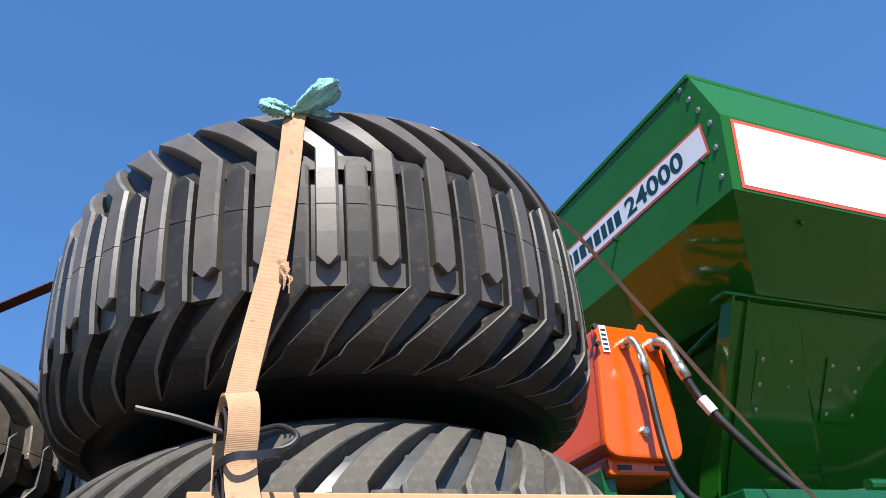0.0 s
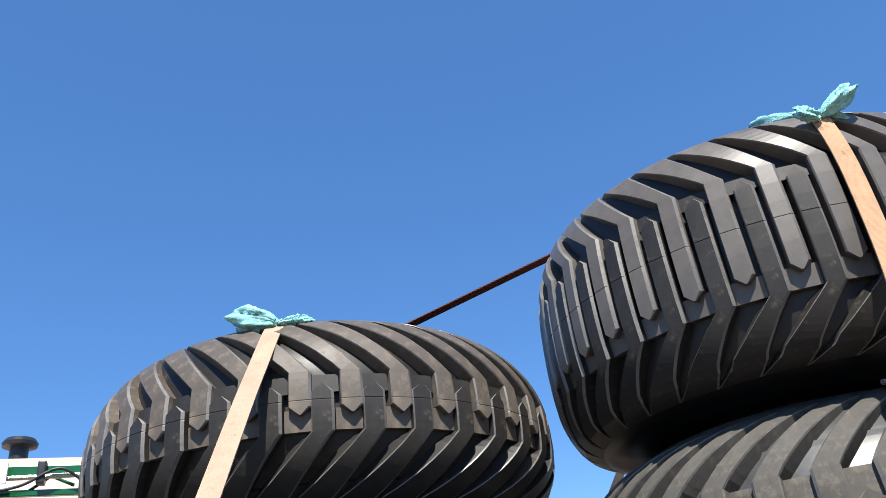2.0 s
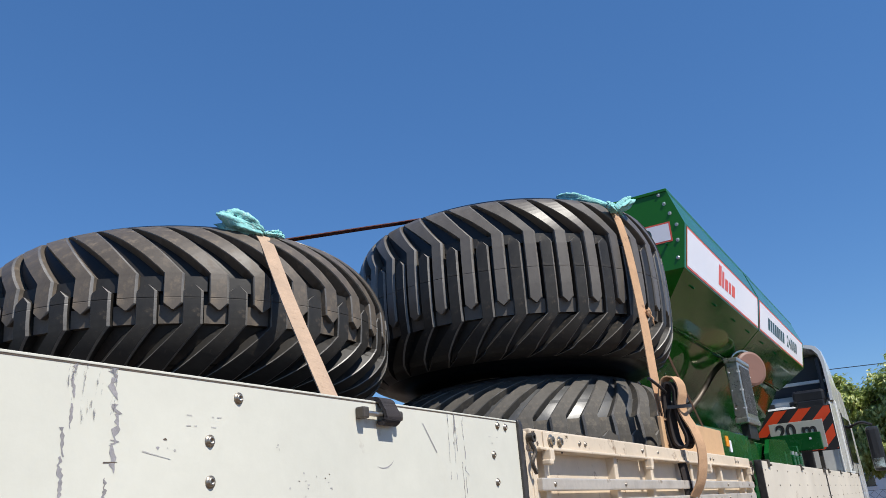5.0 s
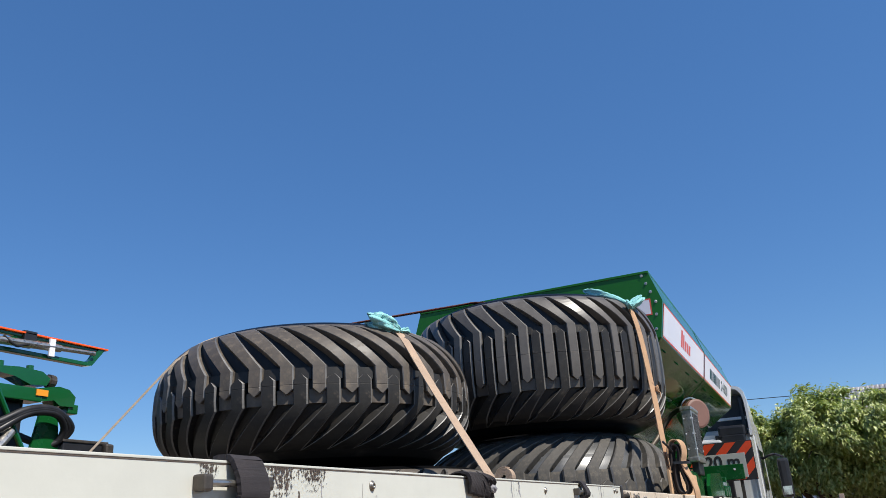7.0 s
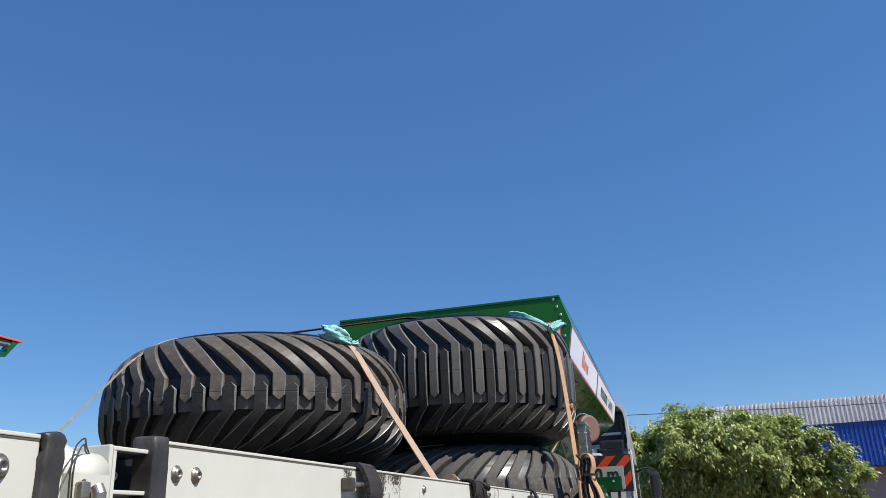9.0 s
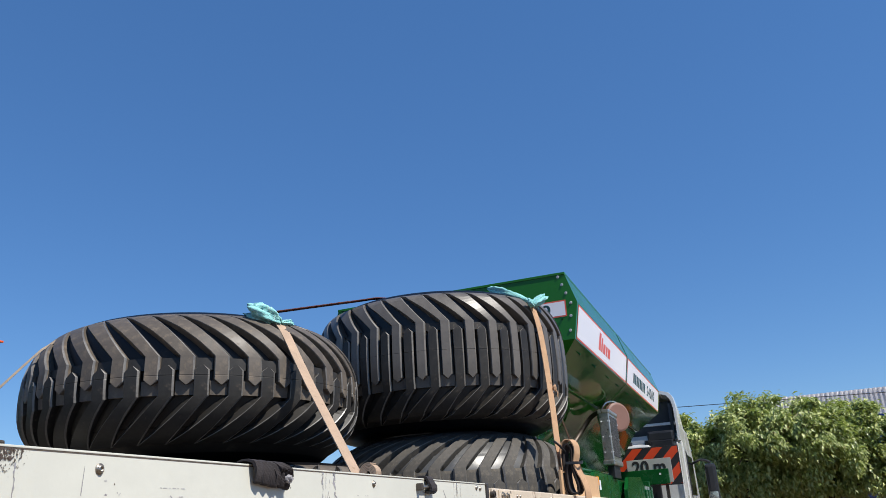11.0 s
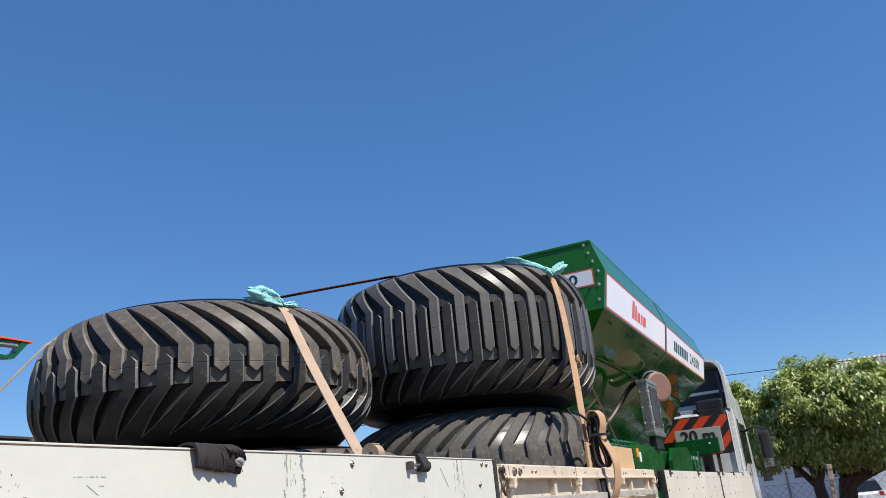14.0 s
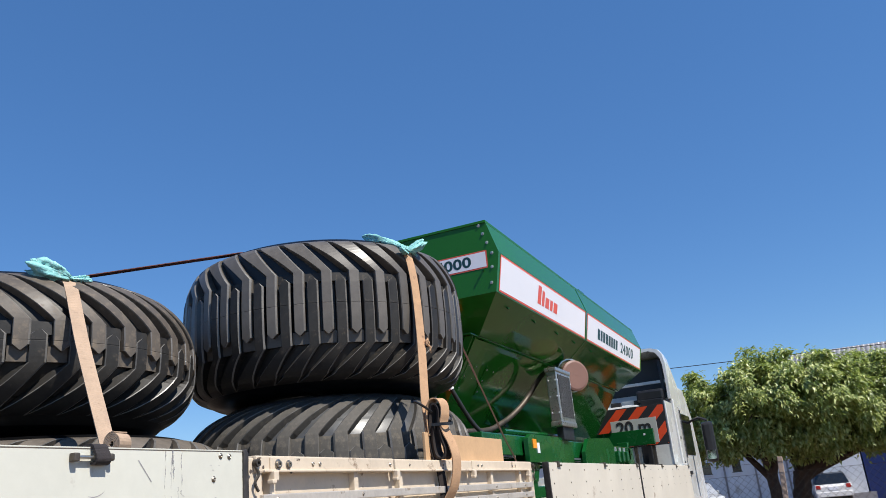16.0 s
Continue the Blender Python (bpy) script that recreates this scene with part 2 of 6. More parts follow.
splatter = stain_material("brown_splatter", (0.075, 0.055, 0.045), 150.0, 190.0, 0.15)
grey_runs = stain_material("grey_runs", (0.25, 0.25, 0.27), 7.0, 48.0, 0.105)


def leaf_material(name, lo, hi):
    m = bpy.data.materials.new(name)
    m.use_nodes = True
    t = m.node_tree
    b = t.nodes["Principled BSDF"]
    g = t.nodes.new("ShaderNodeNewGeometry")
    r = t.nodes.new("ShaderNodeValToRGB")
    ramp = r.color_ramp.elements
    ramp[0].color = (*lo, 1)
    ramp[1].position, ramp[1].color = 1.0, (0.16, 0.09, 0.03, 1)
    mid = ramp.new(0.6)
    mid.color = tuple(0.62 * a + 0.38 * b for a, b in zip(lo, hi)) + (1,)
    bright = ramp.new(0.985)
    bright.color = (*hi, 1)
    t.links.new(g.outputs["Random Per Island"], r.inputs[0])
    t.links.new(r.outputs[0], b.inputs["Base Color"])
    b.inputs["Roughness"].default_value = 0.36
    tr = t.nodes.new("ShaderNodeBsdfTranslucent")
    tr.inputs[0].default_value = (0.42, 0.53, 0.10, 1)
    mx = t.nodes.new("ShaderNodeMixShader")
    mx.inputs[0].default_value = 0.27
    t.links.new(b.outputs[0], mx.inputs[1])
    t.links.new(tr.outputs[0], mx.inputs[2])
    t.links.new(mx.outputs[0], t.nodes["Material Output"].inputs[0])
    return m


leaf_green = leaf_material("leaf_green", (0.095, 0.14, 0.026), (0.60, 0.63, 0.25))
# Darker blue than the cladding above, for the shed's lower wall.
navy_sheet = material("navy_sheet", (0.006, 0.02, 0.115), 0.5, vary=0.1, scale=0.6)


# ---- mesh helpers ----
def part(name, bm, mat, parent=None, label="", smooth=False):
    """Links a bmesh as one mesh object, under a thing or a part."""
    me = bpy.data.meshes.new(name)
    bm.to_mesh(me)
    bm.free()
    me.materials.append(mat)
    if smooth:
        me.shade_smooth()
    ob = new(name, me)
    if parent is not None:
        ob.parent = parent
    if label:
        ob["label"] = label
    return ob


def again(ob, m, parent=None):
    """Another object on the same mesh, at the pose m."""
    o = new(ob.name.split(".")[0], ob.data)
    o.parent = ob.parent if parent is None else parent
    o.matrix_basis = m
    return o


def thing(name, label, category, at=(0, 0, 0), group="", kind=""):
    return tagged_empty(name, at, label, category, group, kind)


def tagged_empty(name, at, label, category, group, kind):
    e = new(name)
    e.location = at
    e.empty_display_size = 0.1
    return tagged(e, label, category, group, kind)


def bmx():
    return bmesh.new()


def box(bm, x0, x1, y0, y1, z0, z1, bev=0.004, turn=None):
    r = bmesh.ops.create_cube(bm, size=1.0)
    m = Matrix.Translation(((x0 + x1) / 2, (y0 + y1) / 2, (z0 + z1) / 2)) @ Matrix.Diagonal((abs(x1 - x0), abs(y1 - y0), abs(z1 - z0), 1))
    bmesh.ops.transform(bm, matrix=(turn @ m) if turn is not None else m, verts=r["verts"])
    if bev:
        edges = list({e for v in r["verts"] for e in v.link_edges})
        bmesh.ops.bevel(bm, geom=edges, offset=bev, segments=2, profile=0.6, affect="EDGES")
    return bm


def boxed(*a, **k):
    return box(bmesh.new(), *a, **k)


def sweep(bm, pts, ring, closed=False, caps=True, up=(0, 0, 1)):
    """Sweeps a closed ring of 2D points along a path."""
    pts = [Vector(p) for p in pts]
    rows, n = [], len(pts)
    side0 = None
    for i, p in enumerate(pts):
        d = (pts[min(i + 1, n - 1)] - pts[max(i - 1, 0)]).normalized()
        if side0 is None:
            u = Vector(up)
            if abs(d.dot(u)) > 0.95:
                u = Vector((0, 1, 0))
            side = d.cross(u).normalized()
        else:
            side = (side0 - d * side0.dot(d)).normalized()
        side0 = side
        top = side.cross(d)
        rows.append([bm.verts.new(p + side * a + top * b) for a, b in ring])
    k = len(ring)
    for i in range(n - 1):
        for j in range(k):
            bm.faces.new((rows[i][j], rows[i][(j + 1) % k], rows[i + 1][(j + 1) % k], rows[i + 1][j]))
    if caps:
        bm.faces.new(rows[0][::-1])
        bm.faces.new(rows[-1])
    return bm


def tube(bm, pts, r, n=10):
    return sweep(bm, pts, [(r * math.cos(2 * math.pi * i / n), r * math.sin(2 * math.pi * i / n)) for i in range(n)])


def curve_points(ctrl, n=8):
    """Catmull-Rom points through the control points."""
    c = [Vector(p) for p in ctrl]
    c = [c[0] * 2 - c[1]] + c + [c[-1] * 2 - c[-2]]
    out = []
    for i in range(1, len(c) - 2):
        a, b, d, e = c[i - 1], c[i], c[i + 1], c[i + 2]
        for k in range(n):
            t = k / n
            out.append(0.5 * ((2 * b) + (d - a) * t + (2 * a - 5 * b + 4 * d - e) * t * t + (3 * b - a - 3 * d + e) * t ** 3))
    out.append(c[-2])
    return out


def ribbon(bm, pts, sides, width, thick=0.005):
    """A flat strap along pts; sides gives the direction across it at each point (one, or one a point)."""
    pts = [Vector(p) for p in pts]
    if not isinstance(sides, list):
        sides = [sides] * len(pts)
    rows = []
    for i, p in enumerate(pts):
        d = (pts[min(i + 1, len(pts) - 1)] - pts[max(i - 1, 0)]).normalized()
        s = Vector(sides[i])
        s = (s - d * s.dot(d)).normalized()
        nrm = s.cross(d)
        rows.append([bm.verts.new(p + s * (width / 2) * a + nrm * (thick / 2) * b) for a, b in ((-1, -1), (1, -1), (1, 1), (-1, 1))])
    for i in range(len(rows) - 1):
        for j in range(4):
            bm.faces.new((rows[i][j], rows[i][(j + 1) % 4], rows[i + 1][(j + 1) % 4], rows[i + 1][j]))
    bm.faces.new(rows[0][::-1])
    bm.faces.new(rows[-1])
    return bm


def lathe(bm, prof, n=24, m=None, close=False):
    """Turns (r, z) points about z; m poses the result."""
    m = m or Matrix()
    rows = [[bm.verts.new(m @ Vector((r * math.cos(2 * math.pi * i / n), r * math.sin(2 * math.pi * i / n), z))) for i in range(n)] for r, z in prof]
    for a, b in zip(rows, rows[1:]):
        for i in range(n):
            bm.faces.new((a[i], a[(i + 1) % n], b[(i + 1) % n], b[i]))
    if close:
        bm.faces.new(rows[0][::-1])
        bm.faces.new(rows[-1])
    return bm


def prism(bm, poly, a, b, axis="x"):
    """Extrudes a polygon: axis x takes (y, z) points, axis y takes (x, z), axis z takes (x, y)."""
    put = {"x": lambda p, t: (t, p[0], p[1]), "y": lambda p, t: (p[0], t, p[1]), "z": lambda p, t: (p[0], p[1], t)}[axis]
    lo, hi = [bm.verts.new(put(p, a)) for p in poly], [bm.verts.new(put(p, b)) for p in poly]
    n = len(poly)
    f = [bm.faces.new(lo), bm.faces.new(hi)]
    for i in range(n):
        f.append(bm.faces.new((lo[i], hi[i], hi[(i + 1) % n], lo[(i + 1) % n])))
    bmesh.ops.recalc_face_normals(bm, faces=f)
    return bm


def hull_rows(bm, rows, caps=True):
    """Skins rows of points of equal length, each row a closed ring."""
    vs = [[bm.verts.new(p) for p in r] for r in rows]
    k = len(rows[0])
    f = []
    for a, b in zip(vs, vs[1:]):
        for j in range(k):
            f.append(bm.faces.new((a[j], a[(j + 1) % k], b[(j + 1) % k], b[j])))
    if caps:
        f += [bm.faces.new(vs[0][::-1]), bm.faces.new(vs[-1])]
    bmesh.ops.recalc_face_normals(bm, faces=f)
    return bm


def bolt_mesh(r=0.012, h=0.009):
    """A domed bolt head with a socket, on a washer, its axis along z."""
    bm = bmx()
    lathe(bm, [(r * 1.35, 0.0), (r * 1.35, h * 0.25), (r, h * 0.3), (r * 0.95, h * 0.7), (r * 0.72, h * 0.95), (r * 0.46, h), (r * 0.42, h * 0.5), (0.001, h * 0.45)], 18, close=True)
    return bm


def facing(p, n):
    """The pose of a thing whose z axis points along n at p."""
    return Matrix.Translation(p) @ Vector(n).to_track_quat("Z", "Y").to_matrix().to_4x4()


def lettering(text, size, depth=0.002, weight=0.028):
    """Text as a flat mesh, its baseline along x, its top along y."""
    cu = bpy.data.curves.new("text", "FONT")
    cu.body, cu.size, cu.extrude, cu.align_x, cu.align_y = text, size, depth, "CENTER", "CENTER"
    cu.offset = size * weight
    tmp = new("tmp", cu)
    bpy.context.view_layer.update()
    me = bpy.data.meshes.new_from_object(tmp.evaluated_get(bpy.context.evaluated_depsgraph_get()))
    bpy.data.objects.remove(tmp)
    bpy.data.curves.remove(cu)
    bm = bmx()
    bm.from_mesh(me)
    bpy.data.meshes.remove(me)
    return bm


# ---- setting ----
def flat_ground():
    bm = bmx()
    n, s = 40, 700.0
    grid = [[bm.verts.new((20 + s * (i / n - 0.5), s * (j / n - 0.5), 0.0)) for j in range(n + 1)] for i in range(n + 1)]
    for i in range(n):
        for j in range(n):
            bm.faces.new((grid[i][j], grid[i + 1][j], grid[i + 1][j + 1], grid[i][j + 1]))
    g = part("ground", bm, earth)
    tagged(g, "dry reddish brown earth yard", "ground", kind="structure")


flat_ground()


# ---- tyres ----
def tyre_profile(R, W, depth, drop, bore=0.406):
    """Half section of the carcass from the crown to the bead: points and running length."""
    h = W / 2
    rc, zt = R - depth, 0.80 * h
    pts = [(rc - drop * (i / 20) ** 2.5, zt * i / 20) for i in range(21)]
    ctrl = [pts[-4], pts[-1], (rc - drop - 0.075, 0.945 * h), (rc - drop - 0.155, 1.0 * h), (rc - drop - 0.28, 1.015 * h), (bore + 0.03, 0.97 * h), (bore, 0.90 * h)]
    c3 = curve_points([(r, z, 0) for r, z in ctrl], 6)
    pts = pts[:-1] + [(p.x, p.y) for p in c3[6:]]
    run = [0.0]
    for a, b in zip(pts, pts[1:]):
        run.append(run[-1] + math.dist(a, b))
    return pts, run


def on_profile(profs, s):
    """Radius, height and outward normal at the running length s from the crown (signed: above, below)."""
    pts, run = profs[0 if s >= 0 else 1]
    a, sign = min(abs(s), run[-1] - 1e-6), (1 if s >= 0 else -1)
    i = max(k for k in range(len(run) - 1) if run[k] <= a)
    f = (a - run[i]) / (run[i + 1] - run[i])
    (r0, z0), (r1, z1) = pts[i], pts[i + 1]
    d = math.hypot(r1 - r0, z1 - z0)
    return r0 + (r1 - r0) * f, sign * (z0 + (z1 - z0) * f), (z1 - z0) / d, -sign * (r1 - r0) / d


def lug_mesh(profs, R, depth, bend, tip, end, half, slant, flip, pitch, ledge, spread):
    """One tread bar: straight across the crown from its pointed tip to the bend, then a slanting blade that widens over the shoulder until it meets its neighbour, where the groove between them runs out in a point."""
    steps = [(-tip, 0.003, 1.0), (-tip + 0.024, half, 1.0)]
    inner = [-tip + 0.024 + (bend + tip - 0.024) * k / 5 for k in range(1, 6)]
    if -tip + 0.026 < 0:
        inner = [v for v in inner if abs(v) > 0.004] + [-0.0022, -0.0004, 0.0004, 0.0022]
    steps += [(v, half, 0.97 if abs(v) < 0.001 else 1.0) for v in sorted(inner)]
    steps += [(bend + (end - bend) * k / 14, half, 1.0) for k in range(1, 15)]
    way = math.copysign(1.0, slant)
    rows = []
    for s, hw, rise in steps:
        past = max(0.0, s - bend)
        f = past / (end - bend)
        c = -(past * math.tan(slant) + way * 0.9 * past * past) / R
        rise *= 1.0 - 0.97 * f ** 1.9
        lead = hw / R
        trail = lead + max(0.0, pitch - 2 * lead) * spread * f ** 1.55
        lean = (0.034 if flip < 0 else 0.014) * min(1.0, past / 0.025) * (1 - f) / R
        ring = []
        for side, hh, inset in ((-1, -0.012, 0.005 / R + lean), (-1, 0.88, 0.001 / R), (-1, 1.0, -0.0025 / R), (1, 1.0, -0.008 / R), (1, 0.83, 0.001 / R), (1, -0.012, 0.005 / R)):
            r, z, nr, nz = on_profile(profs, s * flip)
            lift = depth * rise * hh if hh > 0 else -0.012
            reach = (lead if side < 0 else trail) + (inset if hw > 0.01 else 0.0)
            a = c + way * side * reach
            rr = r + nr * lift
            ring.append(Vector((rr * math.cos(a), rr * math.sin(a), z + nz * lift)))
        rows.append(ring)
    bm = hull_rows(bmx(), rows)
    bm.faces.ensure_lookup_table()
    for i in range((len(rows) - 1) * 6):
        if i % 6 in (1, 3):
            bm.faces[i].material_index = 1
    # raised tie block on the groove's floor under the tip
    wide = (pitch * R / 2 - half + 0.006) / R
    rows = []
    for s, up in ((-ledge, -0.004), (-ledge + 0.003, depth * 0.5), (-tip + 0.02, depth * 0.5)):
        r, z, nr, nz = on_profile(profs, s * flip)
        rows.append([Vector(((r + nr * v) * math.cos(a), (r + nr * v) * math.sin(a), z + nz * v)) for a, v in ((-wide, -0.012), (-wide, up), (wide, up), (wide, -0.012))])
    hull_rows(bm, rows)
    return bm


def tyre(name, label, at, R, W, bends, tips, phase, ends=(None, None), drops=(0.142, 0.142), depth=0.055, count=36, slant=46, half=0.031, skin=None, floor=None, side=None, skin_low=None, spread=1.0, stagger=0.5):
    """A large field tyre lying on its side, its axis upright; at is its crown's centre, W twice its height above and below that."""
    profs = [tyre_profile(R, w, depth, d) for w, d in zip(W, drops)]
    low = W[1] / 2
    base = thing(name, label, "tyre", (at[0], at[1], at[2] - low), group="stacked flotation tyres")
    up = Matrix.Translation((0, 0, low))
    cut = 23
    tread = [(r, z) for r, z in reversed(profs[0][0][:cut + 1])][:-1] + [(r, -z) for r, z in profs[1][0][:cut + 1]]
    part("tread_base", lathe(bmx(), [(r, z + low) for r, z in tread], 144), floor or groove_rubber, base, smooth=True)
    for prof_pts, sign, w in ((profs[0][0], 1, W[0]), (profs[1][0], -1, W[1])):
        wall = [(r, sign * z) for r, z in prof_pts[cut:]]
        back = [(wall[-1][0] + 0.02, wall[-1][1] - sign * 0.02), (0.62 * R, sign * 0.36 * w), (R - depth - 0.06, sign * 0.3 * w), (R - depth - 0.05, 0.0)]
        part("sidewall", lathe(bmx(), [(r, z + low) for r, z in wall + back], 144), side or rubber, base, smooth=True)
    pitch = 2 * math.pi / count
    for i, (flip, off) in enumerate(((1, 0.0), (-1, stagger))):
        first = None
        end = ends[i] or profs[i][1][20] + 0.07
        for k in range(count):
            m = up @ Matrix.Rotation(radians(phase) + (k + off) * pitch, 4, "Z")
            if first is None:
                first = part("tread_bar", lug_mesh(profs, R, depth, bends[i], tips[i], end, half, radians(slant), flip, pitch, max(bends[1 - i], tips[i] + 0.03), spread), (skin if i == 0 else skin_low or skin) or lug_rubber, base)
                first.data.materials.append(lug_edge)
                first.matrix_basis = m
            else:
                again(first, m)
    return base


T1, T2 = (0.776, 1.004, 2.782), (-0.902, 1.889, 2.46)
wide_tyre = tyre("flotation_tyre", "wide black flotation tyre with long straight tread bars", T1, 0.935, (0.925, 0.919), (0.188, 0.227), (0.176, 0.155), -126.3, ends=(None, 0.45), drops=(0.038, 0.045), skin=lug_rubber, skin_low=lug_low_shaded)
tyre("flotation_tyre", "narrower dusty brown-black flotation tyre with short chevron tread bars", T2, 0.932, (0.78, 0.771), (0.09, 0.09), (0.042, 0.05), -105.0, ends=(None, 0.335), drops=(0.106, 0.131), depth=0.046, half=0.035, stagger=0.43, skin=lug_brown, skin_low=lug_low_shaded, floor=rubber_brown)
tyre("flotation_tyre", "dusty flotation tyre lying flat beneath a wider tyre", (0.776, 1.002, 1.885), 0.93, (0.84, 0.89), (0.15, 0.10), (0.10, 0.08), -94.0, slant=-41, half=0.04, spread=0.4, skin=lug_dusty, floor=rubber_grey, side=rubber_grey)
tyre("flotation_tyre", "black flotation tyre lying flat on deck behind the side board", (-0.90, 1.62, 1.75), 0.93, (0.62, 0.62), (0.08, 0.08), (0.035, 0.035), -103.0, slant=-46, drops=(0.09, 0.09), skin=lug_brown, floor=rubber_brown)

# paper label on the wide tyre's lower shoulder
nl = Vector((0.66, -0.44, -0.60)).normalized()
ul = Vector((0.55, 0.83, 0)).normalized()
vl = nl.cross(ul)
ol = Vector((1.475, 0.532, 2.437)) + nl * 0.006 - (Vector(T1) - Vector((0, 0, 0.455)))
part("paper_label", hull_rows(bmx(), [[ol + ul * a + vl * c + nl * d for a, c in ((-0.05, -0.022), (0.05, -0.022), (0.05, 0.022), (-0.05, 0.022))] for d in (0.0, 0.0015)]), label_white, wide_tyre, "torn white paper label")


# ---- trailer ----
def trailer():
    t = thing("semi_trailer", "white-boarded flatbed semi-trailer loaded with tyres and a spreader", "trailer", (0, 1.3, 0))
    t.location = (0, 0, 0)
    deck = part("deck", boxed(-7.8, 9.75, 0.02, 2.58, 1.36, 1.435, 0.006), wood_deck, t)
    for y in (0.75, 1.75):
        part("chassis_beam", boxed(-7.7, 9.6, y, y + 0.12, 0.95, 1.355, 0.006), dark_steel, t)
    wheel = None
    for x in (-6.4, -5.15, -3.9):
        part("axle", tube(bmx(), [(x, 0.25, 0.52), (x, 2.35, 0.52)], 0.07), dark_steel, t)
        for y in (0.02, 2.28):
            m = pose(x, y + 0.15, 0.52, 90, 0, 0)
            if wheel is None:
                wheel = part("wheel", lathe(bmx(), [(0.28, -0.15), (0.45, -0.15), (0.51, -0.11), (0.52, 0.0), (0.51, 0.11), (0.45, 0.15), (0.28, 0.15), (0.24, 0.03), (0.02, 0.03)], 32), black_rubber, t, smooth=True)
                wheel.matrix_basis = m
            else:
                again(wheel, m)
        for y in (0.8, 1.8):
            part("spring_hanger", boxed(x - 0.3, x + 0.3, y, y + 0.08, 0.55, 0.96), dark_steel, t)
    for y in (0.6, 1.9):
        part("landing_leg", boxed(6.0, 6.14, y, y + 0.12, 0.0, 1.36), dark_steel, t)
    return t


trailer()
BTOP = 1.857


def seal_mesh(x0, x1, y0, y1, z0, z1, crumple, seed):
    """A rounded rubber seal strip, creased along its length and crumpled at its top."""
    cx, cy, hx, hy = (x0 + x1) / 2, (y0 + y1) / 2, (x1 - x0) / 2, (y1 - y0) / 2
    rows, n = [], 26
    for i in range(n + 1):
        f = i / n
        z = z0 + (z1 - z0) * (1 - (1 - f) ** 1.6)
        near = max(0.0, 1 - (z1 - z) / 0.05)
        ring = []
        for k in range(24):
            a = 2 * math.pi * k / 24
            ca, sa = math.cos(a), math.sin(a)
            x = math.copysign(abs(ca) ** 0.24, ca) * hx
            y = math.copysign(abs(sa) ** 0.24, sa) * hy
            w = noise.noise(Vector((x * 90 + seed, y * 90, z * 22))) * 0.0012 + near * crumple * noise.noise(Vector((x * 120 + seed, y * 60, z * 70)))
            groove = 0.004 * math.exp(-((x + hx * 0.3) / 0.0022) ** 2) if sa < -0.3 else 0.0
            close = 0.9 if i == n else 1.0
            ring.append(Vector((cx + x * close + w * ca * 2, cy + y * close + w * sa + groove, z + near * crumple * 0.6 * noise.noise(Vector((x * 70, seed, 0.5))))))
        rows.append(ring)
    bm = hull_rows(bmx(), rows)
    for f in bm.faces:
        f.smooth = len(f.verts) == 4
    return bm


def long_board(name, x0, x1, label, end_seal=True, top=BTOP):
    """A drop side board: panel, folded top edge, black end seals."""
    b = thing(name, label, "side board", (x0, 0.0, 1.38), group="trailer side boards")
    inv = Matrix.Translation((-x0, 0, -1.38))

    def put(nm, bm, mat, lab=""):
        bmesh.ops.transform(bm, matrix=inv, verts=bm.verts)
        return part(nm, bm, mat, b, lab)

    put("panel", boxed(x0 + 0.04, x1 - 0.012, 0.0, 0.028, 1.38, top - 0.003, 0.003), white_board)
    put("top_lip", boxed(x0 + 0.04, x1 - 0.012, -0.0014, 0.032, top - 0.003, top + 0.001, 0.001), white_board, "folded white lip")
    # Brown strip: the gap's shade under the lip, put into the colour.
    put("lip_joint", boxed(x0 + 0.045, x1 - 0.014, -0.0006, 0.02, top - 0.0052, top - 0.0032, 0), grime_brown, "dark strip painted as shade under the lip")
    if end_seal:
        put("end_seal", seal_mesh(x0 + 0.016, x0 + 0.048, -0.008, 0.022, 1.37, top + 0.004, 0.0012, 3.0), seal_rubber, "worn black rubber end seal")
        put("end_seal", seal_mesh(x1 - 0.014, x1 + 0.014, -0.008, 0.03, 1.37, top + 0.004, 0.007, 8.0), seal_rubber, "worn black rubber end seal")
    return b, put, inv


MAIN, put_main, inv_main = long_board("side_board", -4.60, -1.36, "scratched white side board with bolts, grime runs and strap pads")


def bolts(parent, inv, spots, r=0.0075, mat=worn_steel, n=(0, -1, 0)):
    first = None
    for p in spots:
        m = inv @ facing(p, n)
        if first is None:
            first = part("bolt", bolt_mesh(r, r * 0.85), mat, parent, "domed steel bolt", smooth=True)
            first.matrix_basis = m
        else:
            again(first, m, parent)


bolts(MAIN, inv_main, [(-4.527, 0, 1.821), (-4.485, 0, 1.821), (-3.525, 0, 1.828), (-3.46, 0, 1.757), (-3.48, 0, 1.69), (-2.431, 0, 1.83), (-2.492, 0, 1.757), (-2.489, 0, 1.694),
                       (-1.49, 0, 1.838), (-1.445, 0, 1.836), (-1.525, 0, 1.761), (-1.517, 0, 1.692), (-2.49, 0, 1.60), (-3.48, 0, 1.60), (-1.517, 0, 1.60)])


def blot(poly, lift):
    bm = bmx()
    prism(bm, poly, -0.3 * lift - 0.0001, -0.3 * lift, "y")
    return bm


def stain(x0, x1, z0, z1, mat, label):
    """A thin stain patch on the board's paint, its top at z1."""
    bm = boxed(x0, x1, -0.0014, -0.0009, z0, z1, 0)
    put_main("stain", bm, mat, label)


